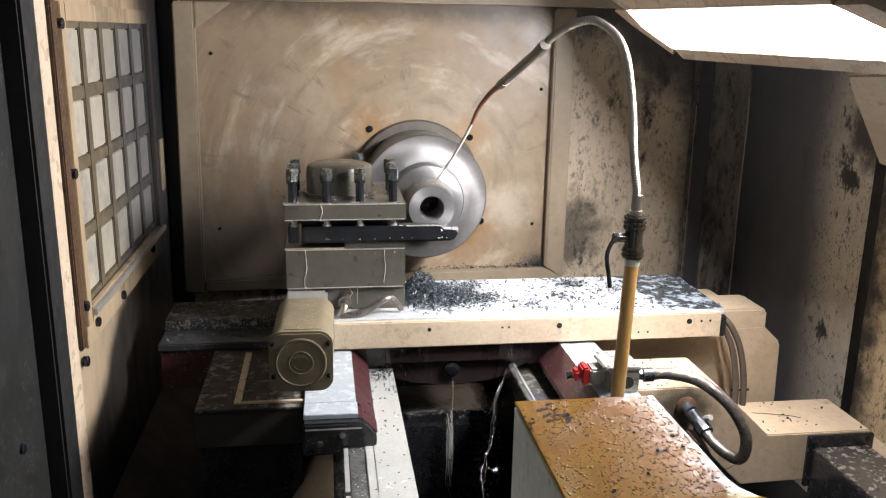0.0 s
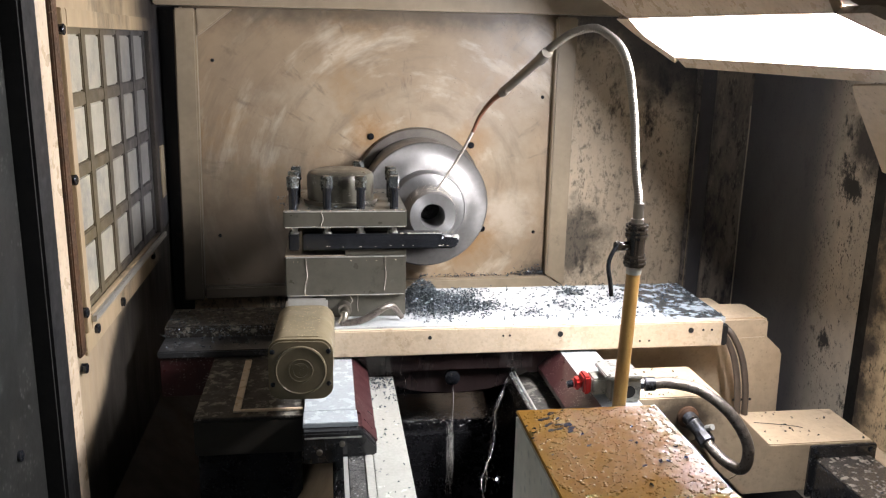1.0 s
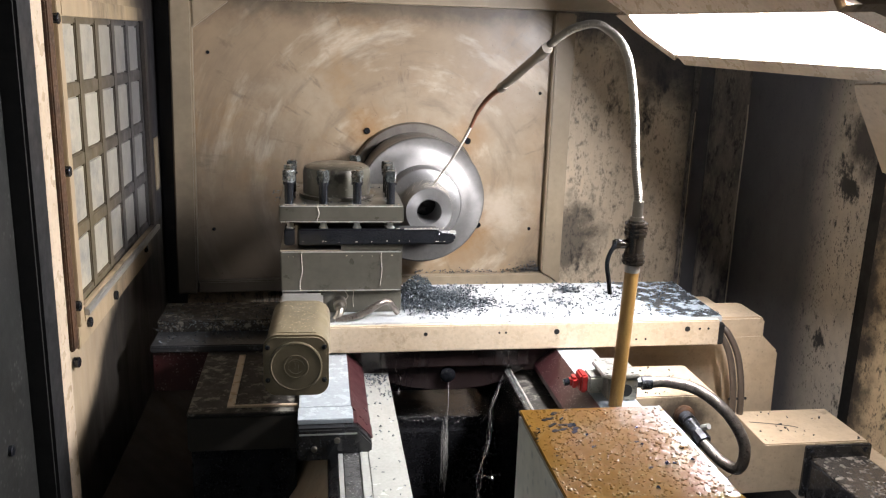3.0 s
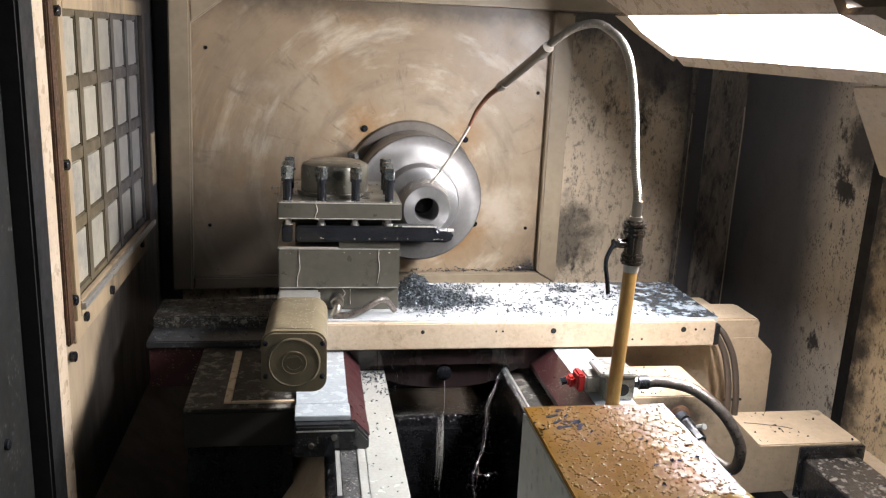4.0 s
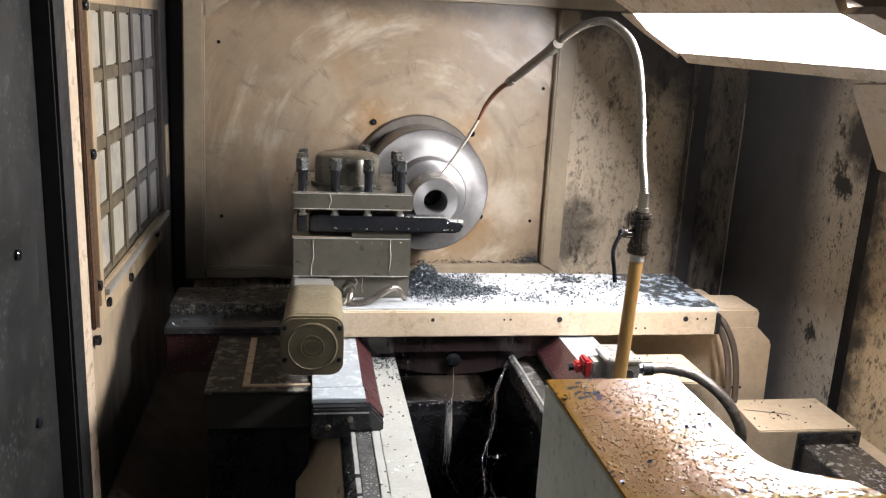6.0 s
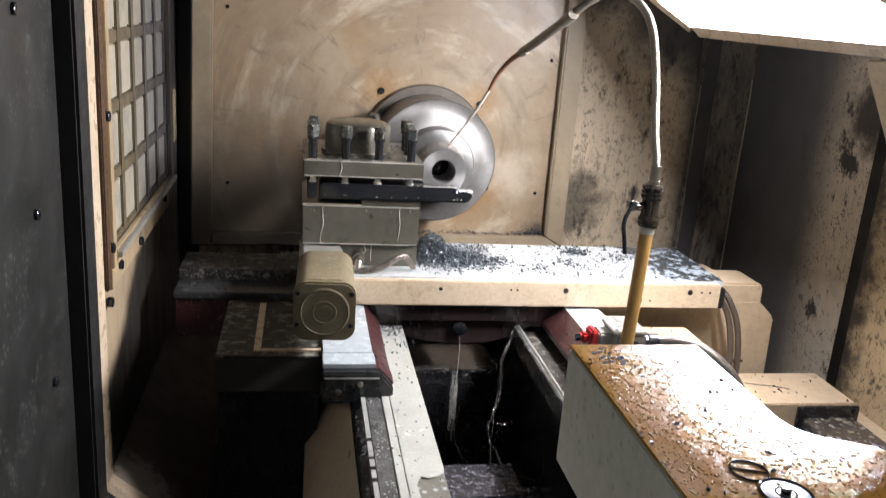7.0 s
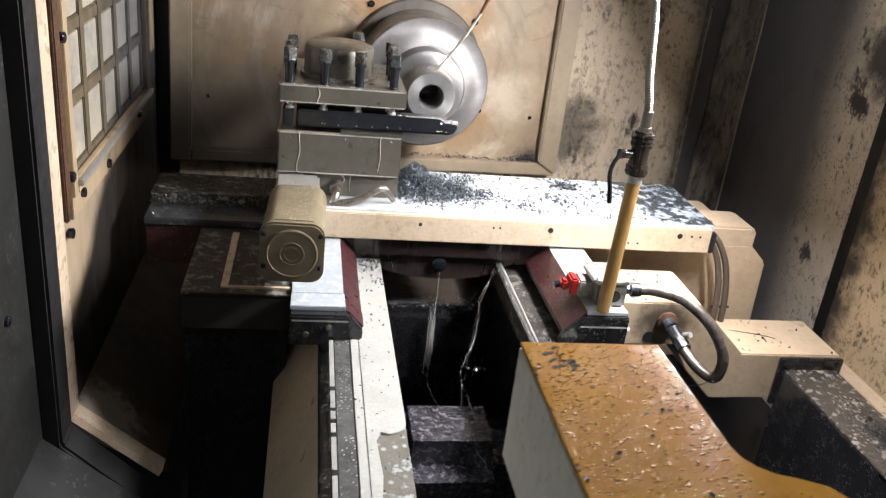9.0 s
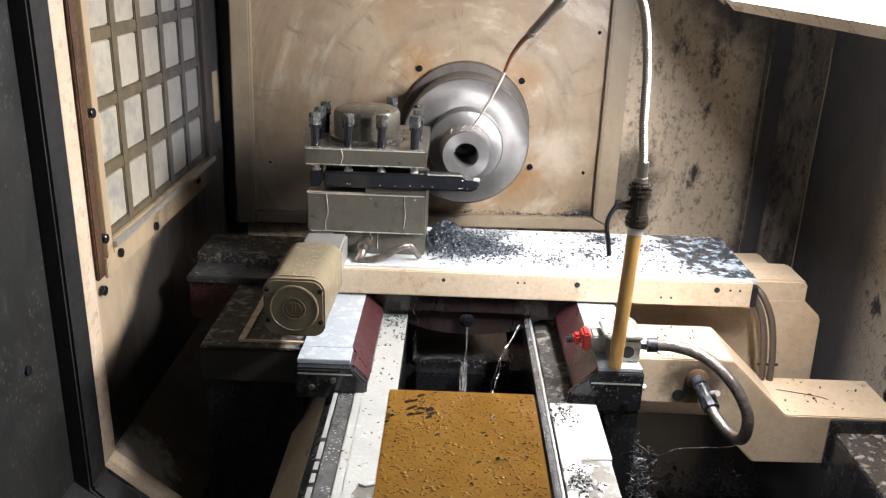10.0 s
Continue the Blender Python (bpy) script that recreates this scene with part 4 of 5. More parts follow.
def saddle():
    # bridge under the slide, with an arch between the ways
    arch = [(-0.0, 0.951), (0.46, 0.951), (0.46, 0.905), (0.36, 0.905)]
    arch += [(0.225 + 0.125 * math.cos(radians(a)), 0.905 - 0.035 * math.sin(radians(a))) for a in range(10, 171, 16)] + [(0.095, 0.905), (0.0, 0.905)]
    b = thing("carriage_bridge", (0.22, 1.48, 0.87), "oil-dark maroon carriage bridge hanging under the cross slide", "carriage")
    part("web", prism(arch, "y", 1.425, 1.60), M_BRIDGE, b)
    part("nozzle_boss", lathe([(0.010, 1.413), (0.014, 1.4155), (0.014, 1.4248)], (0.222, 0, 0.902), "y", 20), M_BOLT, b)
    part("drip_pan", box(0.10, 0.37, 1.4115, 1.4245, 0.92, 0.9495, 0.001), M_BRIDGE, b)
    # left wing
    l = thing("saddle_wing", (-0.12, 1.3, 0.70), "dark oily saddle wing with a cream-edged cover plate", "saddle", "saddle wings")
    part("body", box(-0.204, -0.041, 1.192, 1.444, 0.883, 0.9415, 0.003), M_OILDARK, l)
    part("top_plate", box(-0.2035, -0.041, 1.191, 1.4445, 0.9417, 0.9455, 0.001), M_SADDLE, l, "mottled oily top")
    part("underside", box(-0.200, -0.045, 1.200, 1.44, 0.53, 0.8827, 0.002), M_OILY, l)
    part("cover_strip", box(-0.147, -0.136, 1.208, 1.42, 0.9457, 0.949, 0.0005), M_CREAM_LIT, l, "cream edge strip")
    part("cover_strip", box(-0.1355, -0.042, 1.208, 1.214, 0.9457, 0.949, 0.0005), M_CREAM_LIT, l, "cream edge strip")
    # guards over the ways, wipers at their ends
    g = thing("way_guard", (0.01, 1.28, 0.90), "light grey way guard with a sloping maroon side", "way guard", "way guards")
    part("top", prism([(-0.040, 0.945), (0.038, 0.945), (0.038, 0.952), (-0.040, 0.952)], "y", 1.190, 1.424, 0.0005), M_WHITE, g)
    part("side", prism([(-0.038, 0.908), (0.068, 0.908), (0.068, 0.918), (0.0385, 0.952), (0.0385, 0.9445), (-0.038, 0.9445)], "y", 1.191, 1.424), M_MAROON, g, "maroon bevelled side")
    w = thing("way_wiper", (0.01, 1.15, 0.89), "black bolted way wiper with a light grey cap", "way wiper", "way wipers")
    part("body", prism([(-0.042, 0.893), (0.066, 0.893), (0.067, 0.920), (0.045, 0.944), (-0.042, 0.944)], "y", 1.132, 1.1885, 0.003), M_BLACK, w)
    part("cap", prism([(-0.041, 0.9445), (0.040, 0.9445), (0.040, 0.9525), (-0.041, 0.9525)], "y", 1.146, 1.1885, 0.001), M_WHITE, w, "light grey enamel cap")
    part("cap_side", prism([(0.0405, 0.9445), (0.046, 0.945), (0.069, 0.920), (0.066, 0.918)], "y", 1.147, 1.1883), M_MAROON, w, "maroon side")
    part("groove", box(-0.038, 0.045, 1.1315, 1.133, 0.934, 0.9365, 0), M_EDGE, w)
    screw(w, (-0.017, 1.132, 0.913), 0.0045, 0.004, "-y", M_CHROME)
    screw(w, (0.016, 1.132, 0.9255), 0.0045, 0.004, "-y", M_CHROME)
    g = thing("way_guard", (0.44, 1.28, 0.90), "light grey way guard with a sloping maroon side", "way guard", "way guards")
    part("top", prism([(0.420, 0.945), (0.487, 0.945), (0.487, 0.951), (0.420, 0.951)], "y", 1.156, 1.424, 0.0005), M_WHITE, g)
    part("side", prism([(0.385, 0.906), (0.486, 0.906), (0.486, 0.9445), (0.42, 0.9445), (0.4195, 0.951), (0.385, 0.916)], "y", 1.158, 1.424), M_MAROON, g, "maroon bevelled side")
    w = thing("way_wiper", (0.44, 1.15, 0.88), "black bolted way wiper", "way wiper", "way wipers")
    part("body", prism([(0.375, 0.879), (0.489, 0.879), (0.489, 0.944), (0.415, 0.944), (0.378, 0.912)], "y", 1.150, 1.1575, 0.002), M_BLACK, w)
    part("side", box(0.4875, 0.492, 1.158, 1.25, 0.879, 0.94, 0.001), M_BLACK, w)
    part("foot", box(0.44, 0.488, 1.152, 1.25, 0.62, 0.8785, 0.001), M_BLACK, w)
    part("groove", box(0.41, 0.486, 1.1492, 1.151, 0.926, 0.9285, 0), M_EDGE, w)
    screw(w, (0.413, 1.150, 0.893), 0.005, 0.004, "-y", M_BOLT)
    screw(w, (0.466, 1.150, 0.893), 0.005, 0.004, "-y", M_BOLT)
    screw(w, (0.492, 1.165, 0.915), 0.005, 0.006, "+x", M_EDGE)


def bed():
    b = thing("lathe_bed", (0.21, 0.7, 0.53), "lathe bed with two wet ground ways", "lathe bed")
    part("flat_way", prism([(0.0612, -0.6), (0.113, -0.6), (0.113, 1.9), (0.0612, 1.9)], "z", 0.88, 0.9025, 0.002), M_FOAM, b, "way flooded with foaming coolant")
    part("way_plate", prism([(0.0612, 0.30), (0.071, 0.30), (0.073, 0.60), (0.071, 0.75), (0.077, 0.82), (0.073, 0.885), (0.080, 0.904), (0.090, 0.900), (0.104, 0.905), (0.111, 0.912), (0.113, 0.922), (0.113, 1.44), (0.0612, 1.44)], "z", 0.9027, 0.9055, 0.0006), M_WAY, b, "pale wet way plate")
    part("wet_groove", box(0.0247, 0.0482, -0.6, 1.9, 0.86, 0.9035, 0.001), M_WETGREY, b, "wet grey groove")
    part("way_edge", box(0.0484, 0.061, -0.6, 1.9, 0.885, 0.9052, 0.001), M_WAY, b, "pale way edge")
    part("vee_way", prism([(0.004, 0.86), (0.0245, 0.86), (0.0245, 0.905), (0.016, 0.905), (0.003, 0.890)], "y", -0.6, 1.9, 0.001), M_BLACK, b, "black oiled vee way")
    # broken bright strips take the place of the vee way's gleam
    for a0, a1 in ((1.128, 1.005), (0.995, 0.955), (0.948, 0.93), (0.922, 0.902), (0.893, 0.83), (0.82, 0.70), (0.69, 0.60)):
        part("way_gleam", box(0.0172, 0.0240, a1, a0, 0.9052, 0.9060, 0.0004), M_EDGE, b, "bright strip standing for the gleam on the vee way")
    part("left_wall", box(0.004, 0.110, -0.6, 1.9, 0.53, 0.8595, 0), M_OILY, b)
    part("flank", prism([(0.002, 0.886), (-0.064, 0.785), (-0.066, 0.53), (0.003, 0.53)], "y", -0.6, 1.30), M_CREAM, b, "cream sloping bed flank")
    part("inner_way", box(0.328, 0.3372, -0.6, 1.9, 0.87, 0.9075, 0.002), M_WETGREY, b, "wet grey inner way")
    part("inner_way_edge", box(0.3374, 0.341, -0.6, 1.9, 0.87, 0.908, 0.001), M_EDGE, b, "bright inner way edge")
    part("right_way", box(0.3465, 0.418, 1.135, 1.9, 0.87, 0.890, 0.002), M_SADDLE, b, "oily way under the carriage")
    part("right_way", prism([(0.3465, 0.80), (0.372, 0.80), (0.374, 0.985), (0.418, 0.99), (0.418, 1.1345), (0.3465, 1.1345)], "z", 0.87, 0.899, 0.001), M_WAY, b, "pale wet way plate")
    part("right_way", box(0.3465, 0.416, -0.6, 1.13, 0.85, 0.8965, 0.001), M_FOAM, b, "way flooded with foaming coolant")
    part("right_wall", box(0.330, 0.416, -0.6, 1.9, 0.53, 0.8695, 0), M_OILY, b)
    part("cross_rib", box(0.1105, 0.3295, 1.055, 1.240, 0.55, 0.745, 0.045), M_RIB, b, "wet rounded cross rib")
    part("cross_rib", box(0.1105, 0.3295, 1.435, 1.600, 0.55, 0.801, 0.02), M_OILY, b, "wet rounded cross rib")
    part("cross_rib", box(0.1105, 0.3295, 0.535, 0.720, 0.55, 0.745, 0.045), M_RIB, b, "wet rounded cross rib")
    part("head_block", box(0.11, 0.33, 1.80, 1.93, 0.53, 0.90, 0.004), M_OILY, b)


def tailstock():
    t = thing("tailstock", (0.2, 0.2, 0.905), "tailstock with a brown oil-wet top and pale grey sides", "tailstock")
    plan = [(0.141, 0.584), (0.2535, 0.584), (0.2535, 0.455)]
    plan += [(0.2535 + 0.035 * (1 - math.cos(radians(a))), 0.455 - 0.032 * math.sin(radians(a))) for a in (20, 40, 60, 80)]
    plan += [(0.300, 0.415), (0.312, 0.395), (0.315, 0.37), (0.315, -0.05), (0.141, -0.05)]
    part("top", prism(plan, "z", 1.2228, 1.2252, 0.0008), M_TAIL, t, "brown oil-wet painted top")
    part("barrel_housing", prism(plan, "z", 1.118, 1.2226, 0.002), M_TAILSIDE, t, "pale grey enamel side")
    part("foot", box(0.15, 0.30, 0.0, 0.36, 0.93, 1.1175, 0.006), M_TAILSIDE, t)
    part("sole", box(0.05, 0.40, -0.05, 0.38, 0.9065, 0.9295, 0.004), M_OILY, t)
    wear = random.Random(15)
    bits = [(wear.gauss(0.164, 0.008), wear.gauss(0.556, 0.010), wear.uniform(0.0018, 0.0042)) for _ in range(15)]
    bits += [(0.1424 + wear.uniform(0, 0.001), wear.uniform(0.30, 0.582), wear.uniform(0.0008, 0.0026)) for _ in range(16)]
    bits += [(wear.uniform(0.15, 0.245), wear.uniform(0.30, 0.57), wear.uniform(0.0010, 0.0026)) for _ in range(26)]
    for x, y, size in bits:
        n = wear.randint(6, 9)
        turn, shape = wear.uniform(0.3, 1.0), []
        for k in range(n):
            a, q = k * math.tau / n, size * wear.uniform(0.55, 1.25)
            p, o = q * math.cos(a), 0.5 * q * math.sin(a)
            shape.append((max(0.1414, x + p * math.cos(turn) - o * math.sin(turn)), min(0.5835, y + p * math.sin(turn) + o * math.cos(turn))))
        part("chipped_spot", prism(shape, "z", 1.2251, 1.2254), M_BARE, t, "dark spot of chipped paint")
    c = thing("oil_cap", (0.200, 0.365, 1.2252), "flipped-open grey oil cap with a slotted lid", "cap")
    part("disc", lathe([(0.0148, 1.2252), (0.0148, 1.2258), (0.0142, 1.2260), (0.005, 1.2260)], (0.204, 0.362, 0), "z", 36), M_BLUEGREY, c)
    def hoop(x, y, rad, thick, squash=1.0):
        return tube([(x + rad * math.cos(k * math.tau / 40), y + rad * squash * math.sin(k * math.tau / 40), 1.2258) for k in range(41)], thick, 6, 1)
    part("rim", hoop(0.204, 0.362, 0.0150, 0.0010), M_BOLT, c)
    part("plug", join(hoop(0.204, 0.362, 0.0060, 0.0006), lathe([(0.003, 1.2260), (0.003, 1.228), (0.001, 1.2284)], (0.204, 0.362, 0), "z", 16)), M_BOLT, c)
    part("lid", join(hoop(0.194, 0.387, 0.0115, 0.0007), rod((0.184, 0.3905, 1.2257), (0.2045, 0.3835, 1.2257), 0.0007, 6)), M_BOLT, c)
    rng = random.Random(4)
    def spot():
        while True:
            x, y = rng.uniform(0.143, 0.30), rng.uniform(0.28, 0.582)
            if x < 0.251 or y < 0.41:
                return (x, y, 1.2250)
    solo("coolant_drops", join(beads([spot() for _ in range(3600)], 0.0004, 0.0011, rng, 0.62, 8), beads([spot() for _ in range(600)], 0.0009, 0.0018, rng, 0.50, 10)), M_TAILDROP, (0.2, 0.45, 1.225), "oily coolant drops beading on the tailstock top", "drops", kind="stuff", smooth=85)
    solo("dark_chips", curl_heap([spot()[:2] + (1.2258,) for _ in range(40)], 0.0032, rng, 0.0007), M_CHIPDARK, (0.2, 0.45, 1.226), "dark chips lying on the tailstock top", "chips", kind="stuff")


def apron():
    a = thing("apron", (0.66, 1.35, 0.73), "cream sheet apron box with a stepped sloping side", "apron")
    part("shell", prism([(0.494, 0.920), (0.662, 0.920), (0.765, 0.822), (0.962, 0.822), (0.962, 0.735), (0.838, 0.729), (0.722, 0.727), (0.664, 0.785), (0.632, 0.838), (0.494, 0.836)], "y", 1.256, 1.390, 0.002), M_CREAM, a)
    part("flange", box(0.840, 0.966, 1.247, 1.2555, 0.72, 0.8185, 0.002), M_BLACK, a, "black bolted flange")
    for x, z in ((0.85, 0.808), (0.955, 0.808), (0.85, 0.735)):
        screw(a, (x, 1.247, z), 0.005, 0.004, "-y")
    part("hole", rod((0.579, 1.2562, 0.853), (0.579, 1.2546, 0.853), 0.0105, 20), M_RUBBER, a)
    h = thing("drive_housing", (0.80, 1.50, 0.70), "cream chamfered drive housing behind the cross slide", "housing")
    part("upper", prism([(0.742, 0.930), (0.742, 0.990), (0.842, 0.990), (0.852, 0.984), (0.852, 0.930)], "y", 1.452, 1.545, 0.004), M_CREAM, h)
    part("lower", prism([(0.46, 0.945), (0.846, 0.955), (0.886, 0.918), (0.892, 0.70), (0.46, 0.70)], "y", 1.45, 1.70, 0.004), M_CREAM, h)
    c = thing("way_cover", (0.9, 0.9, 0.70), "black telescopic way cover with a wet mottled top", "way cover")
    part("top", box(0.850, 0.955, 0.95, 1.2465, 0.793, 0.797, 0.001), M_COVER, c)
    part("top", box(0.846, 0.959, 0.55, 0.96, 0.797, 0.801, 0.001), M_COVER, c)
    part("skirt", box(0.848, 0.957, 0.55, 1.2465, 0.56, 0.7925, 0.001), M_BLACK, c)
    rng = random.Random(8)
    solo("heaped_chips", curl_heap([(rng.gauss(0.92, 0.022), rng.gauss(1.02, 0.05), 0.8015 + abs(rng.gauss(0, 0.004))) for _ in range(260)], 0.008, rng, 0.0009), M_CHIPDARK, (0.92, 1.02, 0.8), "dark chips heaped on the way cover", "chips", kind="stuff")
    solo("tray_chips", curl_heap([(rng.uniform(0.44, 0.83), rng.uniform(0.7, 1.5), 0.522 + abs(rng.gauss(0, 0.02))) for _ in range(2600)] + [(rng.gauss(0.50, 0.012), rng.gauss(1.14, 0.02), 0.60 + rng.uniform(0, 0.22)) for _ in range(300)], 0.012, rng, 0.0009), M_CHIPDARK, (0.62, 1.0, 0.522), "black swarf filling the tray", "swarf", kind="stuff")


def coolant_line():
    v = thing("valve_block", (0.45, 1.2, 0.951), "cast valve block with a red plug on the way guard", "valve block")
    part("body", box(0.437, 0.486, 1.175, 1.245, 0.9515, 0.990, 0.003), M_VALVE, v)
    part("lid", prism([(0.428, 1.178), (0.428, 1.235), (0.436, 1.248), (0.480, 1.248), (0.487, 1.238), (0.487, 1.173), (0.436, 1.173)], "z", 0.9903, 0.9965, 0.0015), M_VALVE, v)
    part("port", rod((0.466, 1.1755, 0.970), (0.466, 1.1735, 0.970), 0.010, 20), M_RUBBER, v)
    for x, y in ((0.436, 1.182), (0.478, 1.182), (0.436, 1.238), (0.478, 1.238)):
        screw(v, (x, y, 0.9965), 0.003, 0.0025, "+z", M_EDGE)
    p = part("plug", join(box(0.412, 0.4365, 1.195, 1.23, 0.957, 0.985, 0.003)), M_VALVE, v)
    part("coil", join(box(0.399, 0.4115, 1.196, 1.228, 0.958, 0.988, 0.003), box(0.385, 0.3985, 1.202, 1.222, 0.963, 0.981, 0.004)), M_RED, v, "red plastic plug")
    part("gland", rod((0.385, 1.212, 0.972), (0.376, 1.212, 0.970), 0.006, 14), M_BOLT, v)
    part("elbow_fitting", join(rod((0.486, 1.20, 0.972), (0.500, 1.198, 0.972), 0.009, 6), rod((0.500, 1.198, 0.972), (0.516, 1.196, 0.973), 0.0115, 14)), M_BLUEGREY, v, "blue-grey hose fitting")
    s = thing("coolant_pipe", (0.447, 1.155, 0.951), "upright yellowed pipe with a ball valve and flexible spout", "coolant pipe")
    part("pipe", rod((0.445, 1.160, 0.9515), (0.452, 1.1585, 1.178), 0.0106, 24), M_PIPE, s)
    part("thread_tape", tube([(0.452, 1.1585, 1.168 + 0.0018 * i) for i in range(7)], 0.0112, 16, 1, 0.05), M_ALU, s)
    b = part("ball_valve", join(rod((0.452, 1.1585, 1.180), (0.452, 1.1585, 1.198), 0.0155, 8), rod((0.452, 1.1585, 1.198), (0.452, 1.1585, 1.222), 0.0135, 20), rod((0.452, 1.1585, 1.222), (0.452, 1.1585, 1.236), 0.0155, 6), rod((0.452, 1.1585, 1.236), (0.452, 1.1585, 1.246), 0.0125, 20)), M_BRASS, s, "dark bronze ball valve")
    for z in (1.183, 1.190, 1.226, 1.233, 1.240):
        part("collar", rod((0.452, 1.1585, z), (0.452, 1.1585, z + 0.0032), 0.0168, 20), M_BRASS, b)
    part("stem", join(rod((0.44, 1.1585, 1.211), (0.426, 1.156, 1.211), 0.007, 12), rod((0.426, 1.156, 1.211), (0.420, 1.155, 1.211), 0.0085, 6)), M_BRASS, b)
    part("lever", join(tube([(0.426, 1.153, 1.214), (0.419, 1.150, 1.211), (0.410, 1.148, 1.195), (0.408, 1.146, 1.180), (0.412, 1.146, 1.160), (0.4155, 1.146, 1.138)], 0.0034, 8, 6)), M_BOLT, b, "black valve lever")
    part("ferrule", join(rod((0.452, 1.1585, 1.246), (0.4525, 1.1582, 1.275), 0.0078, 18), rod((0.452, 1.1585, 1.246), (0.452, 1.1585, 1.252), 0.0095, 18)), M_CHROME, s)
    path = [(0.452, 1.1582, 1.270), (0.4515, 1.162, 1.290), (0.4505, 1.172, 1.313), (0.4515, 1.188, 1.352), (0.4530, 1.203, 1.391), (0.4500, 1.218, 1.440), (0.4455, 1.228, 1.472), (0.437, 1.240, 1.497), (0.422, 1.253, 1.514), (0.402, 1.265, 1.524), (0.373, 1.28, 1.516), (0.349, 1.3, 1.496), (0.337, 1.32, 1.479)]
    part("flexible_hose", ribbed(path, 0.0062, 0.0036, 0.055), M_CHROME, s, "ribbed chrome flexible hose")
    part("spout", join(tube([(0.338, 1.317, 1.4795), (0.3265, 1.40, 1.449), (0.314, 1.495, 1.4145)], 0.0078, 14, 4), rod((0.3405, 1.30, 1.487), (0.3365, 1.327, 1.4745), 0.0092, 14), rod((0.3165, 1.476, 1.421), (0.3135, 1.499, 1.413), 0.0088, 14)), M_CHROME, s)
    part("nozzle", tube([(0.314, 1.495, 1.4145), (0.300, 1.53, 1.395), (0.285, 1.56, 1.365), (0.276, 1.577, 1.335)], 0.0056, 12, 6, taper=0.6), M_COPPER, s, "copper nozzle tube")
    solo("coolant_jet", tube([(0.276, 1.577, 1.335), (0.262, 1.607, 1.295), (0.243, 1.645, 1.25), (0.2225, 1.681, 1.2065)], 0.0030, 10, 8, taper=0.75), M_JET, (0.25, 1.63, 1.2), "thin stream of milky coolant falling on the workpiece", "coolant")
    h = thing("coolant_hose", (0.60, 1.2, 0.86), "thick braided steel hose looping to an elbow", "hose")
    part("hose", tube([(0.512, 1.196, 0.973), (0.540, 1.186, 0.977), (0.580, 1.165, 0.972), (0.618, 1.140, 0.945), (0.642, 1.122, 0.906), (0.646, 1.118, 0.875), (0.640, 1.125, 0.853), (0.627, 1.155, 0.853), (0.616, 1.185, 0.864), (0.610, 1.208, 0.875)], 0.0092, 16, 10), M_BRAID, h)
    part("elbow", join(rod((0.606, 1.256, 0.884), (0.606, 1.228, 0.884), 0.0125, 18), rod((0.606, 1.229, 0.884), (0.612, 1.200, 0.872), 0.0118, 18), rod((0.6105, 1.207, 0.8745), (0.615, 1.190, 0.867), 0.0135, 8)), M_BLUEGREY, h, "grimy pipe elbow")
    part("collar", lathe([(0.019, 1.2558), (0.019, 1.250), (0.013, 1.247), (0.013, 1.2558)], (0.606, 0, 0.884), "y", 24), M_RUST, h, "rusty collar")
    part("hose_clip", rod((0.617, 1.205, 0.886), (0.621, 1.192, 0.894), 0.005, 8), M_EDGE, h)
    k = thing("cable_hose", (0.72, 1.40, 0.85), "pair of dark drag hoses hanging from the slide end", "hose")
    for o in (0.0, 0.016):
        part("hose", tube([(0.728 + o, 1.43, 0.985), (0.742 + o, 1.415, 0.970), (0.758 + o, 1.40, 0.93), (0.764 + o, 1.385, 0.87), (0.764 + o, 1.378, 0.80)], 0.0062, 12, 8), M_HOSE, k)
    part("tie", join(rod((0.756, 1.384, 0.851), (0.792, 1.384, 0.851), 0.0025, 8)), M_RUBBER, k)


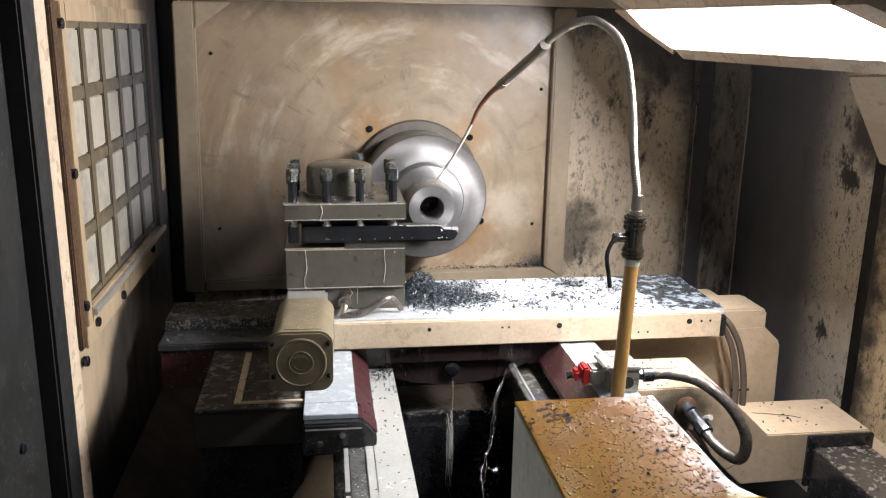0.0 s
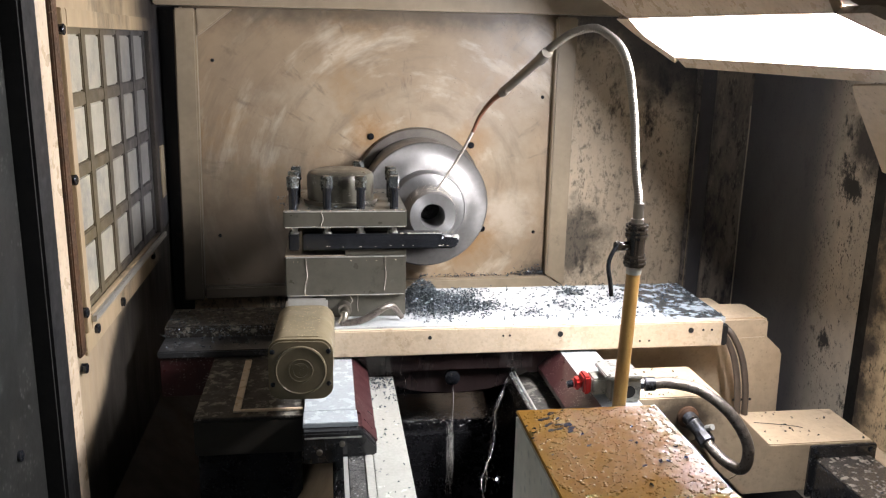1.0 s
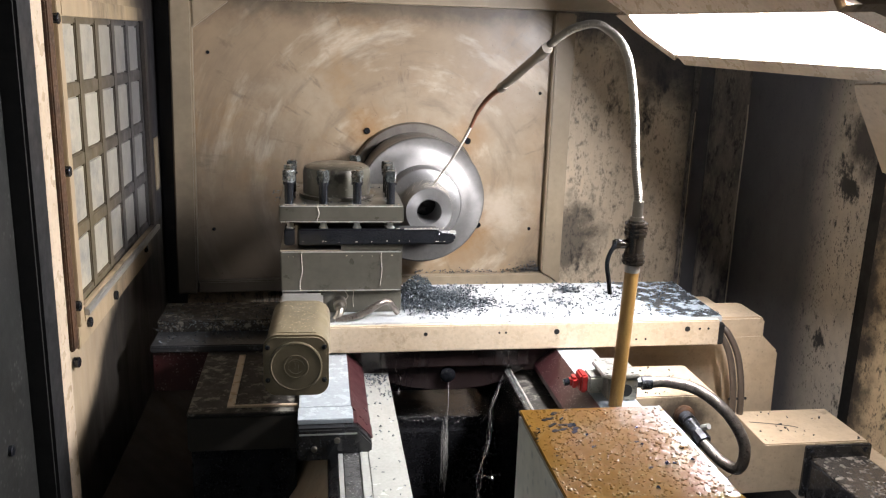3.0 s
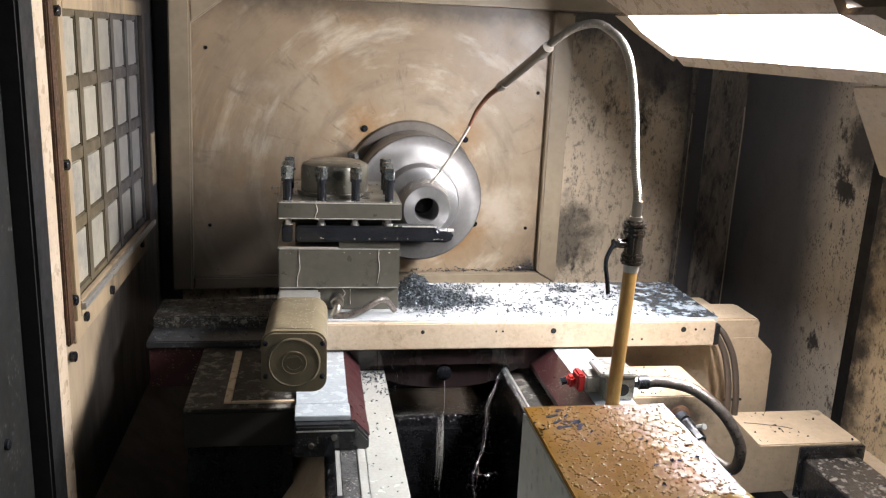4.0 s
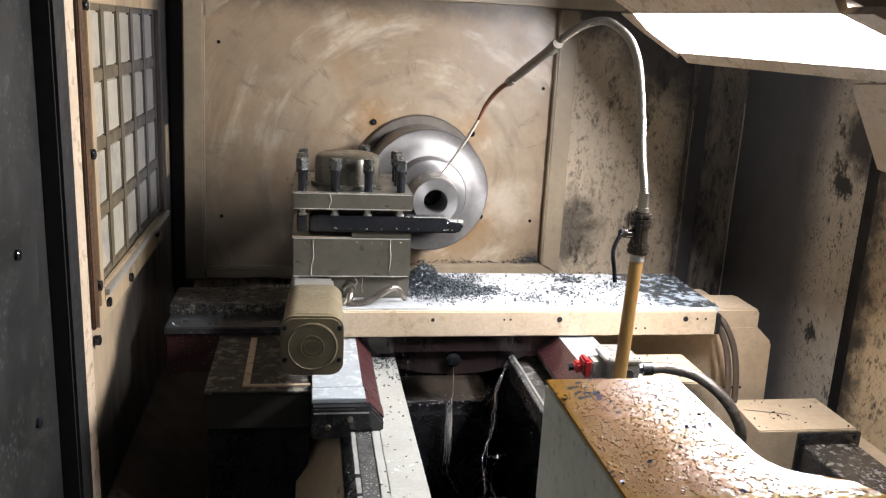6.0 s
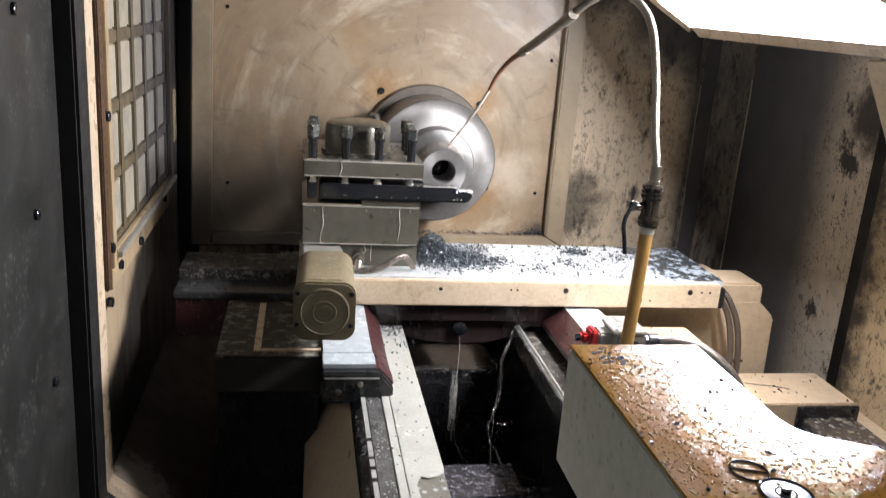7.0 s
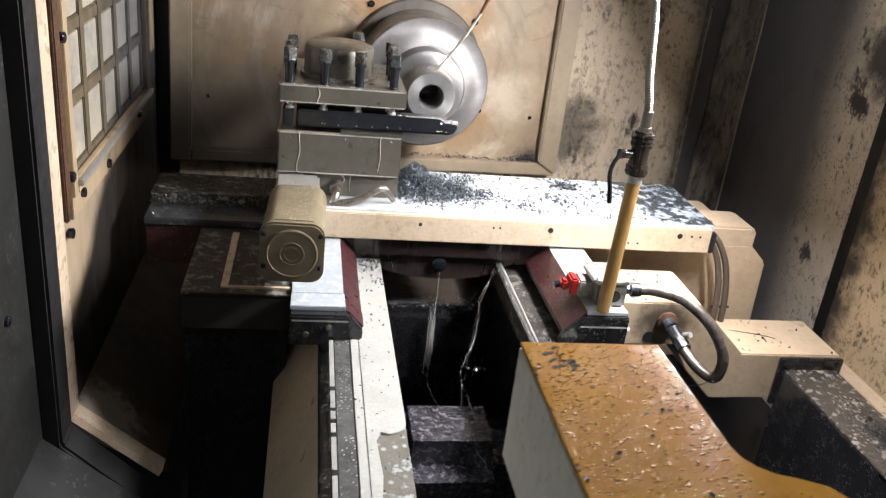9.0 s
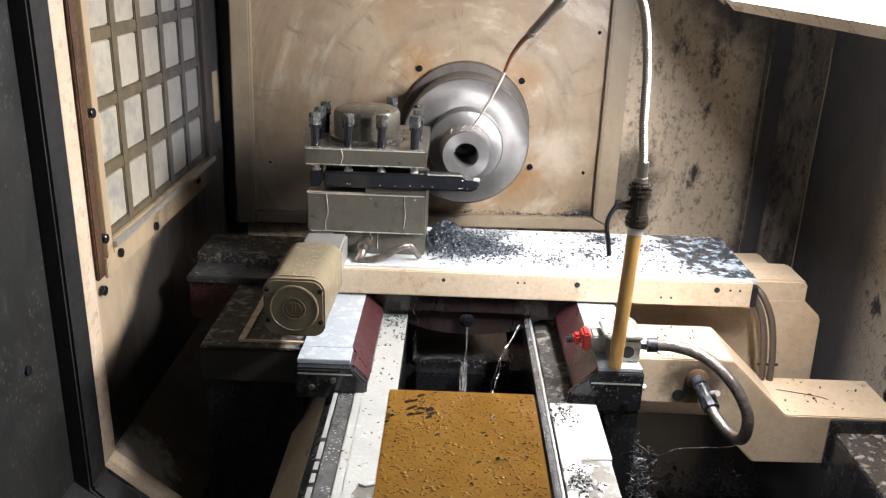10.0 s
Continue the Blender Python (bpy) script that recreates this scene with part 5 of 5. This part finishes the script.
def work_light():
    l = thing("work_light", (0.65, 1.3, 1.45), "cream housing of the machine work light, lamp glowing", "work light")
    FT, FB, NB = Vector((0.575, 1.592, 1.551)), Vector((0.645, 1.520, 1.482)), Vector((0.722, 0.97, 1.477))
    NT = FT + NB - FB
    NB = NB + (NB - FB) * 0.13
    nrm = (FB - FT).cross(NT - FT).normalized()
    if nrm.z > 0:
        nrm = -nrm
    MT, MB = FT.lerp(NT, 0.5), FB.lerp(NB, 0.5)
    v, u = (FB - FT).normalized(), (NB - FB).normalized()
    C1, C2 = FT.lerp(FB, 0.45) - u * 0.020, FB + u * 0.06
    part("diffuser", hull([p + nrm * e for p in (FT, C1, FB - u * 0.004, C2, MT, MB) for e in (0.0, -0.004)]), M_LAMPFAR, l, "glowing white diffuser")
    part("diffuser", hull([p + nrm * e for p in (MT, MB, NT, NB) for e in (0.0, -0.004)]), M_LAMP, l, "glowing white diffuser, near half set brighter")

    def bar(a, b, c, d, name="frame_bar"):
        part(name, hull([p + nrm * e for p in (a, b, c, d) for e in (0.003, -0.012)]), M_CREAM_LIT, l)
    bar(FB, NB, FB + v * 0.032 - u * 0.01, NB + v * 0.032 + u * 0.06)
    bar(FT, NT, FT - v * 0.08 - u * 0.02, NT - v * 0.08 + u * 0.06)
    bar(FT, C1, FT - u * 0.05, C1 - u * 0.03)
    bar(C1, FB - u * 0.004, C1 - u * 0.03, FB + v * 0.02 - u * 0.03)
    bar(NT, NB, NT + u * 0.06, NB + u * 0.06)
    low, up = v * 0.024, v * -0.08
    part("back", hull([FT + up - nrm * 0.013, NT + up - nrm * 0.013, FB + low - nrm * 0.013, NB + low - nrm * 0.013, FT + Vector((0.12, 0, 0.067)), NT + Vector((0.12, 0, 0.067)), FB + Vector((0.10, 0, 0.02)), NB + Vector((0.1, 0, 0.02))]), M_CREAM, l)
    def flush(x, y, e):
        return Vector((x, y, 1.482 - (0.748 * (x - 0.645) + 0.0988 * (y - 1.52)) / 0.656)) + nrm * e
    part("skirt", hull([flush(x, y, e) for x, y in ((0.726, 1.095), (0.738, 1.106), (0.832, 1.153), (0.88, 1.0), (0.88, 0.90), (0.742, 0.90)) for e in (0.004, 0.0005)]), M_CREAM, l)


M_JET = mat("milky_coolant", (0.72, 0.66, 0.58), 0.15, second=(0.6, 0.54, 0.46), scale=80, coat=0.5)
M_MILKDROP = mat("milky_drop", (0.55, 0.48, 0.36), 0.1, second=(0.5, 0.43, 0.32), scale=60, coat=1.0)
M_TAILDROP = mat("oily_drop", (0.36, 0.18, 0.03), 0.04, second=(0.25, 0.115, 0.02), scale=16, amount=0.9, ior=1.42)


def swarf():
    rng = random.Random(2)
    heap = []
    for _ in range(5200):
        x, y = rng.gauss(0.195, 0.045), rng.gauss(1.535, 0.035)
        if x > 0.143 and 1.415 < y < 1.635:
            h = max(0.0, 0.050 * math.exp(-((x - 0.178) / 0.035) ** 2 - ((y - 1.535) / 0.045) ** 2))
            heap.append((x, y, 1.008 + h * rng.uniform(0.1, 1.0)))
    solo("swarf_heap", curl_heap(heap, 0.0065, rng), M_CHIP, (0.19, 1.535, 1.008), "heap of blue-grey curled steel swarf beside the tool post", "swarf", kind="stuff")
    spots = [(rng.uniform(0.15, 0.735), rng.uniform(1.415, 1.637), 1.0078) for _ in range(520)]
    for cx, cy, k in ((0.49, 1.585, 120), (0.46, 1.50, 60), (0.38, 1.46, 60), (0.30, 1.50, 110), (0.56, 1.54, 50), (0.28, 1.60, 60)):
        spots += [(rng.gauss(cx, 0.018), min(1.635, rng.gauss(cy, 0.014)), 1.008 + abs(rng.gauss(0, 0.003))) for _ in range(k)]
    solo("scattered_swarf", curl_heap(spots, 0.0072, rng, 0.0007), M_CHIP, (0.45, 1.53, 1.007), "loose steel curls scattered on the slide cover", "swarf", kind="stuff")
    solo("way_swarf", curl_heap([(rng.uniform(0.05, 0.112), 1.42 - abs(rng.gauss(0, 0.05)), 0.9062) for _ in range(260)] + [(rng.uniform(0.05, 0.112), rng.uniform(0.7, 1.3), 0.9062) for _ in range(60)], 0.004, rng, 0.0006), M_CHIP, (0.08, 1.35, 0.905), "fine chips on the flat way", "chips", kind="stuff")
    solo("right_way_swarf", curl_heap([(rng.gauss(0.362, 0.010), rng.gauss(1.10, 0.02), 0.899 + abs(rng.gauss(0, 0.003))) for _ in range(90)] + [(rng.gauss(0.368, 0.010), rng.gauss(0.93, 0.02), 0.899 + abs(rng.gauss(0, 0.004))) for _ in range(140)], 0.006, rng), M_CHIPDARK, (0.36, 1.0, 0.898), "dark chips gathered on the rear way", "chips", kind="stuff")
    solo("slide_end_swarf", curl_heap([(rng.uniform(-0.30, -0.085), rng.uniform(1.455, 1.625), 0.959 if rng.random() < 0.4 else 0.979) for _ in range(500)], 0.005, rng), M_CHIP, (-0.2, 1.54, 0.96), "fine grey chips on the slide way end", "chips", kind="stuff")
    solo("guard_drops", beads([(rng.gauss(0.44, 0.05), 1.9605, rng.gauss(1.45, 0.06)) for _ in range(170)] + [(rng.uniform(-0.1, 0.52), 1.9605, rng.uniform(1.0, 1.55)) for _ in range(110)], 0.0005, 0.0013, rng, 1.0), M_WATER, (0.42, 1.96, 1.43), "coolant drops running down the guard plate", "drops", kind="stuff")
    solo("ledge_swarf", curl_heap([(rng.uniform(0.22, 0.53), 1.944 + rng.uniform(-0.006, 0.012), 0.9445 + abs(rng.gauss(0, 0.003))) for _ in range(170)] + [(0.527 - abs(rng.gauss(0, 0.03)), 1.95, 0.946 + abs(rng.gauss(0, 0.008))) for _ in range(160)], 0.005, rng, 0.0008), M_CHIPDARK, (0.4, 1.945, 0.944), "dark chips lodged on the guard's lower ledge", "chips", kind="stuff")
    solo("tool_post_swarf", curl_heap([(rng.uniform(-0.075, 0.137), rng.uniform(1.452, 1.665), 1.2095) for _ in range(90)] + [(-0.078 + rng.gauss(0, 0.004), 1.47 + rng.gauss(0, 0.01), 1.215 + rng.uniform(0, 0.02)) for _ in range(14)], 0.006, rng, 0.0005), M_CHIP, (0.03, 1.55, 1.209), "a few fine chips on top of the tool post", "chips", kind="stuff")
    # long stringy chips hanging from the carriage into the tray
    lines = [
        [(0.128, 1.405, 0.951), (0.126, 1.40, 0.925), (0.134, 1.39, 0.905), (0.128, 1.37, 0.885), (0.143, 1.33, 0.86)],
        [(0.330, 1.402, 0.952), (0.327, 1.397, 0.93), (0.331, 1.395, 0.915)],
        [(0.318, 1.38, 0.915), (0.295, 1.33, 0.90), (0.27, 1.27, 0.87), (0.25, 1.21, 0.83), (0.235, 1.15, 0.79), (0.24, 1.08, 0.77), (0.262, 1.02, 0.74), (0.25, 0.95, 0.70)],
        [(0.316, 1.378, 0.917), (0.285, 1.32, 0.88), (0.268, 1.25, 0.85), (0.238, 1.19, 0.81), (0.255, 1.12, 0.78), (0.275, 1.07, 0.765)],
        [(0.21, 1.30, 0.80), (0.19, 1.24, 0.78), (0.20, 1.17, 0.765), (0.225, 1.10, 0.765), (0.235, 1.04, 0.75), (0.20, 0.98, 0.70), (0.22, 0.92, 0.68), (0.26, 0.90, 0.68)],
        [(0.32, 1.20, 0.86), (0.315, 1.17, 0.83), (0.322, 1.14, 0.79), (0.31, 1.11, 0.765), (0.28, 1.13, 0.763)],
        [(0.232, 1.160, 0.846), (0.240, 1.157, 0.843), (0.246, 1.150, 0.847), (0.252, 1.155, 0.842), (0.259, 1.150, 0.848), (0.266, 1.155, 0.844)],
    ]
    for k, l in enumerate(lines):
        pts = glide(l, 6)
        pts = [p + Vector((rng.gauss(0, 0.0016), rng.gauss(0, 0.0016), rng.gauss(0, 0.0016))) for p in pts]
        solo("stringy_chip", tube(pts, 0.00036, 5, 1), M_WIRE, pts[0], "long bright stringy chip hanging in the bed gap", "chip", "stringy chips")
    strand = [(0.78, 1.342, 0.8232), (0.81, 1.333, 0.8236), (0.845, 1.322, 0.8232), (0.86, 1.312, 0.8236)]
    solo("thin_chip", tube(strand, 0.0006, 5, 6), M_CHIPDARK, strand[0], "thin dark chip lying on the apron box", "chip")
    solo("apron_chips", curl_heap([(rng.uniform(0.77, 0.95), rng.uniform(1.265, 1.385), 0.8228) for _ in range(22)] + [(rng.uniform(0.51, 0.65), rng.uniform(1.262, 1.385), 0.9208) for _ in range(30)], 0.005, rng, 0.0009), M_CHIPDARK, (0.8, 1.32, 0.8228), "scattered dark chips on the apron", "chips", kind="stuff")
    wire = [(0.50, 1.19, 0.80), (0.53, 1.17, 0.79), (0.56, 1.16, 0.81), (0.60, 1.15, 0.82), (0.65, 1.16, 0.82), (0.70, 1.22, 0.815)]
    solo("stringy_chip", tube(wire, 0.0008, 5, 8), M_WIRE, wire[0], "fine wire-like chip strung below the hose", "chip", "stringy chips")


def wet_motor():
    rng = random.Random(6)
    out = []
    for _ in range(190):
        a, y = rng.gauss(0, 0.33), rng.uniform(1.155, 1.30)
        out.append((-0.039 + 0.042 * math.sin(a), y, 1.0862 if abs(0.042 * math.sin(a)) < 0.022 else 1.0862 - (abs(0.042 * math.sin(a)) - 0.022) ** 2 * 22))
    out = [(x, y, z - 0.0016) for x, y, z in out]
    ob = solo("motor_drops", beads(out, 0.0006, 0.0017, rng, 0.4), M_MILKDROP, (-0.039, 1.22, 1.085), "coolant drops on the motor housing", "drops", kind="stuff", smooth=85)
    ob.rotation_euler[2] = -0.030


def trickles():
    """Thin runs of coolant down the tool post and the bridge, films on its ledges and drops along its edges."""
    rng = random.Random(11)
    wet = random.Random(31)
    for x0, x1, y, z, deep in ((-0.0765, 0.0290, 1.4616, 1.1243, 0.013), (0.0305, 0.1385, 1.4636, 1.1363, 0.010)):
        back = [(x1 - (x1 - x0) * k / 24, y + deep * (0.6 + 0.25 * math.sin(k * 1.3) + wet.uniform(-0.15, 0.15))) for k in range(25)]
        solo("coolant_film", prism([(x0, y), (x1, y)] + back, "z", z, z + 0.0007), M_MILKDROP, (x0, y, z), "milky coolant film on the tool post ledge", "coolant", "coolant films")
    edge = []
    for x0, x1, y, z, count in ((-0.076, 0.138, 1.4495, 1.2091, 46), (-0.076, 0.138, 1.4475, 1.1800, 16), (-0.076, 0.138, 1.4595, 1.0515, 24), (0.125, 0.226, 1.4585, 1.1656, 20),
                                (-0.040, 0.226, 1.4545, 1.1430, 14), (-0.07, 0.13, 1.4603, 1.115, 6)):
        for _ in range(count):
            edge.append((wet.uniform(x0, x1), y + wet.uniform(0, 0.001), z + wet.gauss(0, 0.0006)))
    solo("edge_drops", beads(edge, 0.0008, 0.0019, wet, 0.7), M_MILKDROP, (0.03, 1.45, 1.18), "milky coolant drops along the tool post edges", "drops", kind="stuff")
    runs = [(-0.010, 1.4482, 1.2085, 1.179), (-0.040, 1.4602, 1.123, 1.052), (0.100, 1.4602, 1.123, 1.060), (0.038, 1.4682, 1.047, 1.012), (0.052, 1.4682, 1.047, 1.018)]
    for x, y, z0, z1 in runs:
        line = [(x + rng.gauss(0, 0.0018), y, z0 + (z1 - z0) * k / 4) for k in range(5)]
        solo("coolant_trickle", tube(line, 0.0006, 6, 5), M_JET, (x, y, z1), "thin trickle of milky coolant on the tool post", "coolant", "coolant trickles")
    for x, y, z0, z1 in ((0.2225, 1.414, 0.888, 0.76),):
        line = [(x + rng.gauss(0, 0.0012), y - 0.004 * k, z0 + (z1 - z0) * k / 5) for k in range(6)]
        solo("coolant_trickle", tube(line, 0.0006, 6, 5), M_WATER, (x, y, z1), "thread of coolant running off the carriage bridge", "coolant", "coolant trickles")


def splash():
    """Fine spray where the jet meets the workpiece."""
    rng = random.Random(17)
    streaks = []
    for _ in range(130):
        a, y = rng.gauss(radians(80), 0.55), 1.69 + rng.gauss(0, 0.013)
        r0 = 0.0505 if y < 1.715 else 0.0785
        arc, out = rng.uniform(0.12, 0.5), rng.random() ** 4 * 0.012
        line = [Vector((0.212 + (r0 + out * k / 3) * math.cos(a - arc * k / 3), y, 1.154 + (r0 + out * k / 3) * math.sin(a - arc * k / 3))) for k in range(4)]
        streaks.append(tube(line, rng.uniform(0.0001, 0.00025), 4, 1))
    mist = []
    for _ in range(260):
        a, q = rng.gauss(radians(60), 0.6), 0.053 + abs(rng.gauss(0, 0.022))
        mist.append((0.212 + q * math.cos(a), 1.69 + rng.gauss(0, 0.012), 1.154 + q * math.sin(a)))
    streaks.append(beads(mist, 0.0002, 0.0005, rng, 1.0))
    solo("coolant_spray", join(*streaks), M_JET, (0.222, 1.69, 1.205), "white streaks of coolant spun off the workpiece", "spray", kind="stuff")
    threads = []
    for _ in range(26):
        a, q = rng.uniform(0, math.tau), 0.0085 * math.sqrt(rng.random())
        x, y, top, low = 0.2195 + q * math.cos(a), 1.418 + q * math.sin(a), 0.815 - rng.random() * 0.05, 0.66 + rng.random() * 0.09
        threads.append(tube([(x + rng.gauss(0, 0.0007), y + rng.gauss(0, 0.0007), top + (low - top) * k / 5) for k in range(6)], rng.uniform(0.0002, 0.0006), 5, 1))
    solo("falling_coolant", join(*threads), M_WATER, (0.2195, 1.418, 0.66), "frayed threads of coolant falling through the bed", "coolant", kind="stuff")
    wet = [(rng.uniform(0.005, 0.0165), rng.uniform(0.62, 1.13), 0.9048) for _ in range(110)] + [(rng.uniform(0.328, 0.337), rng.uniform(0.75, 1.42), 0.9072) for _ in range(170)]
    wet += [(rng.uniform(0.026, 0.047), rng.uniform(0.62, 1.13), 0.9034) for _ in range(160)]
    solo("way_drops", beads(wet, 0.0004, 0.0011, rng, 0.4, 7), M_WATER, (0.1, 0.9, 0.905), "coolant drops standing on the oiled ways", "drops", kind="stuff", smooth=85)
    foam = [(rng.uniform(0.12, 0.32), rng.gauss(1.475, 0.018), 0.8005) for _ in range(420)]
    solo("rib_foam", beads(foam, 0.0008, 0.0024, rng, 0.5, 7), M_WATER, (0.22, 1.47, 0.80), "bubbling coolant on the cross rib", "drops", kind="stuff", smooth=85)


FLIGHTS = []


def drops():
    """Drops that fall from the bridge and fly off the workpiece, each once."""
    rng = random.Random(13)
    for k in range(22):
        x, y, t0 = rng.uniform(0.13, 0.32), rng.uniform(1.416, 1.423), 0.2 + 0.44 * k
        start, end, fall = Vector((x, 1.50, 0.925)), Vector((x, y, 0.535)), 0.27
        bm = lathe([(0.0003, 0.007), (0.0009, 0.003), (0.0013, -0.003), (0.0008, -0.006), (0.0002, -0.007)], (0, 0, 0), "z", 8)
        ob = solo("coolant_drop", bm, M_WATER, start, "falling drop of coolant under the carriage bridge", "drop", "coolant drops")
        rows = [(0, start), (t0, start), (t0 + 0.05, Vector((x, y, 0.888)))]
        rows += [(t0 + 0.05 + fall * f, Vector((x, y, 0.888 + (0.535 - 0.888) * f * f))) for f in (0.34, 0.67, 1.0)] + [(10.0, end)]
        FLIGHTS.append((ob, rows))
    for k in range(24):
        t0, a = 0.1 + 0.4 * k, radians(rng.uniform(-30, 120))
        start = Vector((0.212, 1.69, 1.154))
        side = Vector((math.cos(a), rng.uniform(-0.15, 0.5), math.sin(a)))
        end = start + side * rng.uniform(0.32, 0.4)
        end.y = min(end.y, 1.958)
        bm = beads([(0, 0, 0)], 0.0010, 0.0017, rng, 1.0, 8)
        ob = solo("flung_drop", bm, M_WATER, start, "drop of coolant flung from the spinning workpiece", "drop", "flung drops")
        rows = [(0, start), (t0, start)] + [(t0 + 0.2 * f, start.lerp(end, f) - Vector((0, 0, 0.03 * f * f))) for f in (0.5, 1.0)]
        low = rows[-1][1]
        rows += [(t0 + 0.45, Vector((low.x, low.y, 0.60)) if low.y < 1.9 else low), (10.0, Vector((low.x, low.y, 0.60)) if low.y < 1.9 else low)]
        FLIGHTS.append((ob, rows))


enclosure()
left_side()
guard()
CHUCK = chuck()
tool_post()
motor()
motor_conduit()
cross_slide()
saddle()
bed()
tailstock()
apron()
coolant_line()
work_light()
swarf()
wet_motor()
trickles()
splash()
drops()


def motions():
    """The chuck turns all the while; drops fall and fly."""
    walk(CHUCK, [(0.1 * i, pose(*SPINDLE, 0, 70.0 * i, 0)) for i in range(101)])
    for ob, rows in FLIGHTS:
        walk(ob, [(t, Matrix.Translation(p)) for t, p in rows])


motions()
